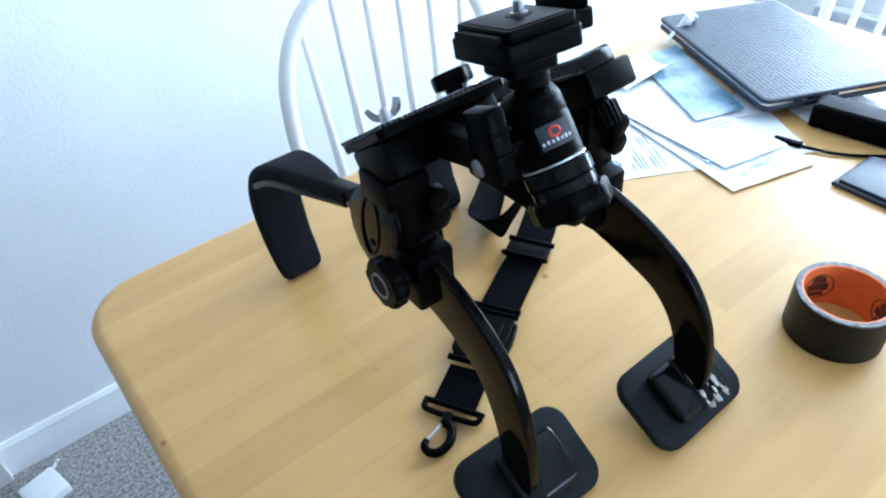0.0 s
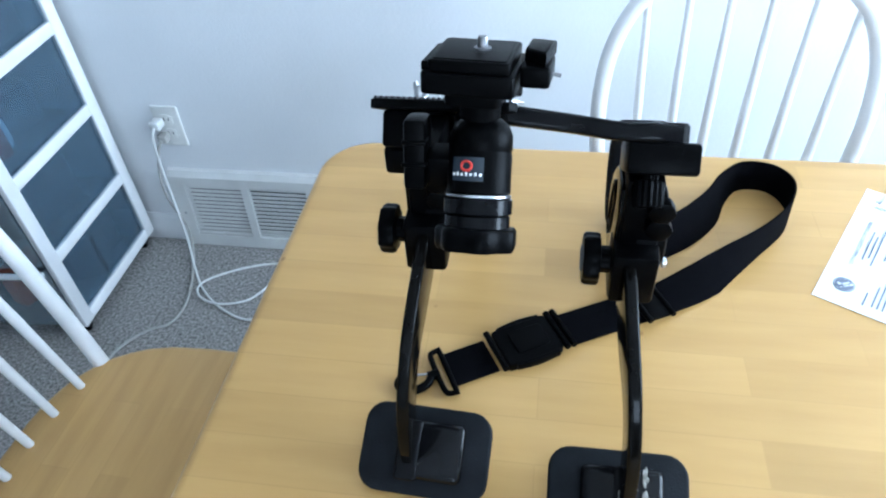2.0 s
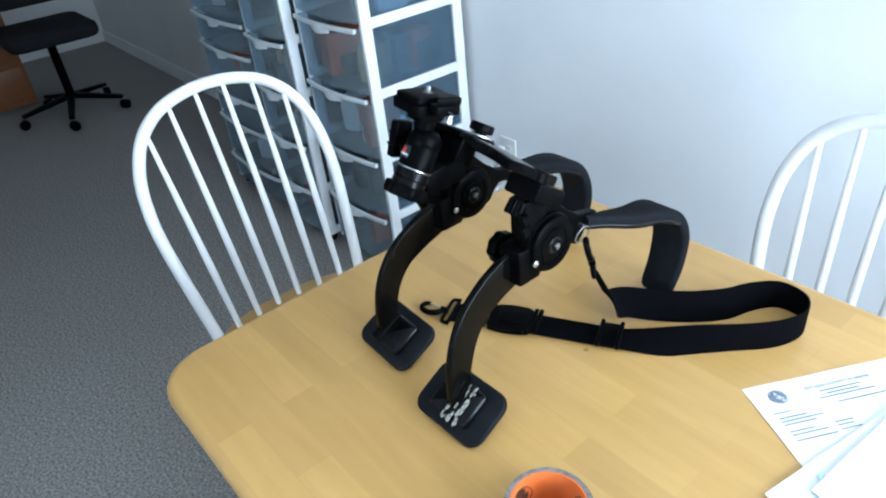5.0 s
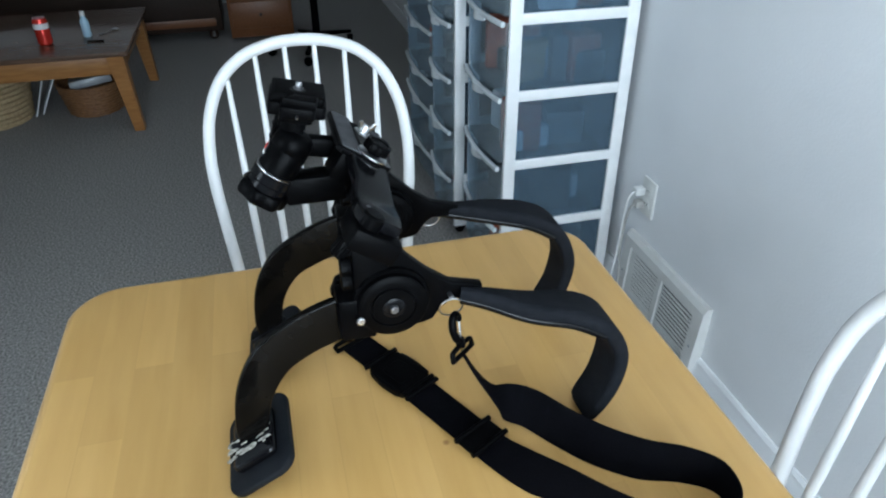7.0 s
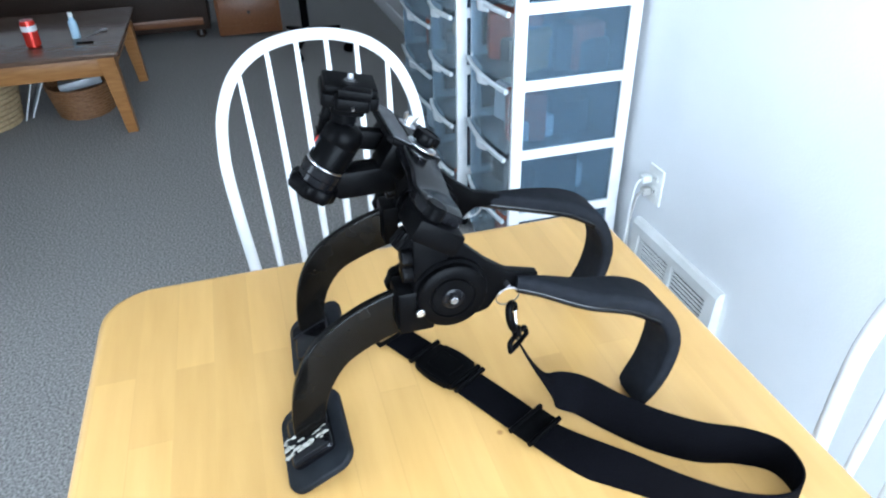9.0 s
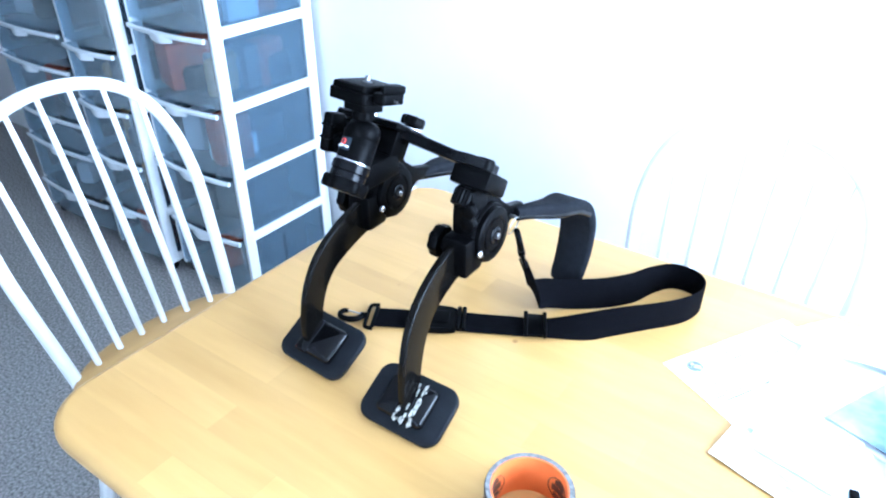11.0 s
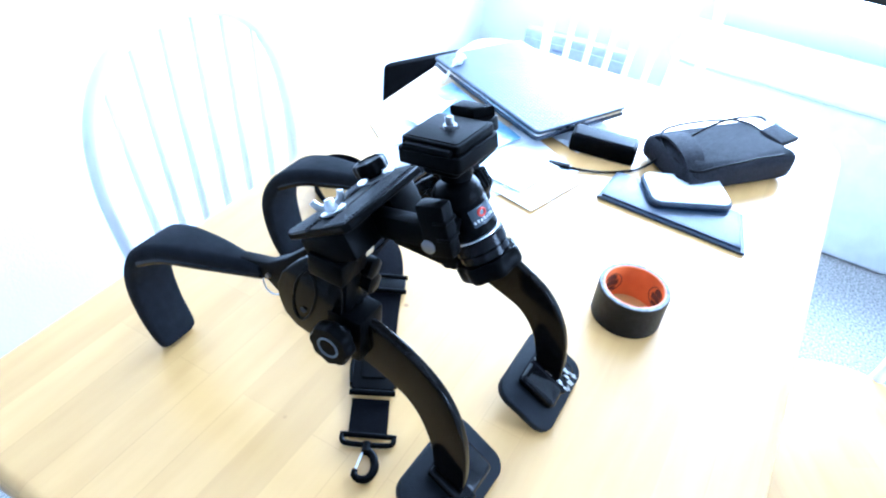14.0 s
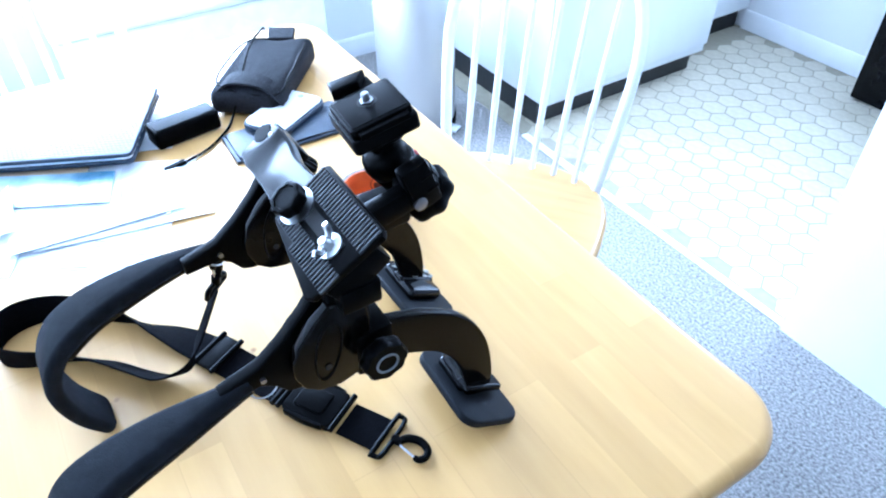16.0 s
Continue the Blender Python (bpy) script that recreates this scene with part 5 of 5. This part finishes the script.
# dark furniture along the far wall
tv = thing("media_cabinet", "dark stained wooden cabinet standing at the far wall", "cabinet", Matrix.Translation((-4.35, -1.43, 0)))
part("carcass", box(B(), (0, 0, 0.36), (0.5, 1.5, 0.60), 0.006), M_DARKWOOD, tv)
part("shelf", box(B(), (0.256, 0, 0.12), (0.012, 1.42, 0.05), 0.002), M_REDWOOD, tv)
for y in (-0.68, 0.68):
    part("leg", lathe(B(), [(0.02, 0), (0.035, 0.02), (0.03, 0.04), (0.022, 0.065)], Matrix.Translation((0.2, y, 0)), 16), M_DARKWOOD, tv)
    part("leg", lathe(B(), [(0.02, 0), (0.035, 0.02), (0.03, 0.04), (0.022, 0.065)], Matrix.Translation((-0.2, y, 0)), 16), M_DARKWOOD, tv)
ch = thing("chest_of_drawers", "reddish brown wooden chest with drawers at the far wall", "chest", Matrix.Translation((-4.25, -0.42, 0)))
part("carcass", box(B(), (0, 0, 0.42), (0.45, 0.42, 0.80), 0.006), M_REDWOOD, ch)
for z in (0.14, 0.34, 0.54):
    d_ = part("drawer_front", box(B(), (0.232, 0, z + 0.03), (0.016, 0.38, 0.17), 0.004), M_REDWOOD, ch)
    part("knob", lathe(B(), [(0.006, 0), (0.012, 0.01), (0.010, 0.016)], Matrix.Translation((0.240, 0, z + 0.03)) @ pose(0, 0, 0, 0, 90, 0), 12), M_DARKWOOD, d_)
of = thing("office_chair", "black swivel chair base with casters on the carpet", "chair", Matrix.Translation((-3.62, -0.09, 0)))
for k in range(5):
    a = 2 * math.pi * k / 5 - 0.31
    p = part("base_arm", band(B(), [((0.03 * math.cos(a), 0.03 * math.sin(a), 0.115), (0, 0, 1), 0.03, 0.04), ((0.29 * math.cos(a), 0.29 * math.sin(a), 0.075), (0, 0, 1), 0.02, 0.03)], 4), M_BLACK, of)
    part("caster", lathe(B(), [(0.006, -0.02), (0.026, -0.02), (0.028, -0.012), (0.028, 0.012), (0.026, 0.02), (0.006, 0.02)], Matrix.Translation((0.29 * math.cos(a), 0.29 * math.sin(a), 0.028)) @ pose(0, 0, 0, 0, 90, 40 * k), 16), M_BLACK, p)
part("column", rod(B(), (0, 0, 0.1), (0, 0, 0.45), 0.025), M_BLACK, of)
part("seat", slab(B(), rounded(-0.24, -0.24, 0.24, 0.24, 0.08, 5), 0.45, 0.53, 0.03), M_BAG, of)
part("backrest", box(B(), (-0.24, 0, 0.85), (0.07, 0.44, 0.50), 0.03), M_BAG, of)

# ---- kitchen side ----
kf = tagged(part("kitchen_floor", box(B(), (0.68, -2.33, 0.001), (3.5, 1.42, 0.004)), M_GROUT, None, "", 0), "cream sheet vinyl embossed with hexagon tiles", "floor", kind="structure")
th = solo("threshold", band(B(), [((0.405, -1.622, 0.003), (0, 1, 0), 0.026, 0.005), ((1.52, -1.622, 0.003), (0, 1, 0), 0.030, 0.005)], 2, 0.8), M_OUTLET, "pale strip between carpet and vinyl floor", "threshold", kind="structure")
cab = thing("base_cabinet", "white kitchen base cabinet over a black toe kick", "cabinet", Matrix.Translation((1.97, -2.105, 0)))
part("body", box(B(), (-0.0, 0.0, 0.49), (0.93, 0.83, 0.78), 0.003), M_CAB, cab)
part("toe_kick", box(B(), (0.025, 0.0, 0.052), (0.88, 0.81, 0.10)), M_KICK, cab, "black toe kick")
for y in (-0.208, 0.208):
    dd = part("door", box(B(), (-0.473, y, 0.44), (0.018, 0.40, 0.60), 0.004), M_CAB, cab)
    part("door_knob", lathe(B(), [(0.006, 0), (0.013, 0.012), (0.010, 0.02)], Matrix.Translation((-0.482, y - 0.16 * (1 if y > 0 else -1), 0.66)) @ pose(0, 0, 0, 0, -90, 0), 14), M_ALU, dd)
solo("worktop", slab(B(), rounded(1.48, -3.03, 2.44, -1.67, 0.02, 4), 0.885, 0.92, 0.006), M_CAB, "pale kitchen worktop on the cabinets", "worktop", smooth=40)
cab2 = thing("base_cabinet", "white kitchen base cabinet set back at the corner", "cabinet", Matrix.Translation((2.06, -2.78, 0)))
part("body", box(B(), (0.0, 0.0, 0.49), (0.74, 0.50, 0.78), 0.003), M_CAB, cab2)
part("toe_kick", box(B(), (0.02, 0.0, 0.052), (0.70, 0.48, 0.10)), M_KICK, cab2)
kb = B()
baseboard(kb, (1.70, -3.04, 0.003), (1.05, -3.04, 0.003), (0, 1, 0))
solo("kitchen_baseboard", kb, M_TRIM, "white baseboard at the back of the kitchen", "baseboard", kind="structure")
stove = thing("stove", "black front kitchen stove against the back wall", "stove", Matrix.Translation((0.73, -2.94, 0)))
part("body", box(B(), (0, 0, 0.46), (0.60, 0.19, 0.90), 0.008), M_GLOSS, stove)
part("oven_handle", rod(B(), (-0.2, 0.125, 0.72), (0.2, 0.125, 0.72), 0.01), M_STEEL, stove)
for x in (-0.2, 0.2):
    part("handle_post", rod(B(), (x, 0.09, 0.72), (x, 0.125, 0.72), 0.007), M_STEEL, stove)
tc = thing("pedal_bin", "brushed steel pedal bin with a black base ring on the carpet", "bin", Matrix.Translation((1.83, -1.352, 0)) @ Matrix.Diagonal((0.93, 0.93, 0.95, 1)))
part("shell", lathe(B(), [(0.148, 0.03), (0.150, 0.035), (0.150, 0.60), (0.146, 0.605)], Matrix(), 48), M_BIN, tc)
part("base_ring", lathe(B(), [(0.15, 0.0), (0.156, 0.004), (0.156, 0.03), (0.150, 0.036)], Matrix(), 48), M_BLACK, tc)
part("lid", lathe(B(), [(0.152, 0.603), (0.152, 0.63), (0.145, 0.645), (0.09, 0.668), (0.001, 0.674)], Matrix(), 48), M_BIN, tc)
part("pedal", box(B(), None, (0.07, 0.05, 0.012), 0.004, pose(-0.15, -0.065, 0.018, 0, 0, 25)), M_STEEL, tc)
wbx = thing("storage_chest", "white plastic storage chest with rounded edges on the carpet", "chest", Matrix.Translation((2.22, -0.70, 0)))
part("body", box(B(), (0, 0, 0.245), (0.33, 0.86, 0.488), 0.02, seg=3), M_PHONE, wbx)
part("lid", box(B(), (-0.005, 0, 0.508), (0.345, 0.88, 0.036), 0.014, seg=3), M_PHONE, wbx)
dk_ = thing("flat_case", "thin flat black case standing on edge by the wall", "case", Matrix.Translation((1.938, 0.480, 0)) @ pose(0, 0, 0, 0, 0, -26.5))
part("shell", box(B(), (0, 0, 0.16), (0.50, 0.030, 0.318), 0.008), M_BLACK, dk_)
for x in (-0.15, 0.15):
    part("latch", box(B(), (x, -0.016, 0.24), (0.03, 0.006, 0.02), 0.002), M_GLOSS, dk_)
mon = thing("flat_monitor", "silver grey flat computer monitor standing on the floor by the window", "monitor", Matrix.Translation((2.28, 0.11, 0)) @ pose(0, 0, 0, 0, 0, 4))
part("panel", box(B(), (0, 0, 0.19), (0.05, 0.40, 0.36), 0.010), M_CASE, mon)
part("bezel", box(B(), (-0.028, 0, 0.315), (0.006, 0.39, 0.045), 0.002), M_CASE, mon)
part("maker_mark", box(B(), (-0.0315, 0.06, 0.315), (0.001, 0.04, 0.010)), M_PRINT, mon)

# hexagon tiles of the kitchen floor, one mesh shared
S = 0.089
hexm = bmesh.new()
slab(hexm, [((S / 2 - 0.0022) / math.cos(math.pi / 6) * math.cos(a), (S / 2 - 0.0022) / math.cos(math.pi / 6) * math.sin(a)) for a in np.linspace(0, 2 * math.pi, 7)[:-1]], 0.0, 0.0016, 0.0006, seg=1)
hme = bpy.data.meshes.new("tile")
hexm.to_mesh(hme)
hexm.free()
hme.materials.append(M_VINYL)
dxh, dyh = S * math.sqrt(3) / 2, S
for i in range(-2, 18):
    for j in range(19):
        x, y = 0.42 + i * dxh, -1.682 - j * dyh - (S / 2 if i % 2 else 0)
        if 0.30 < x < 1.62 and -2.99 < y:
            o = new("tile", hme)
            o.parent = kf
            o.location = (x, y, 0.003)
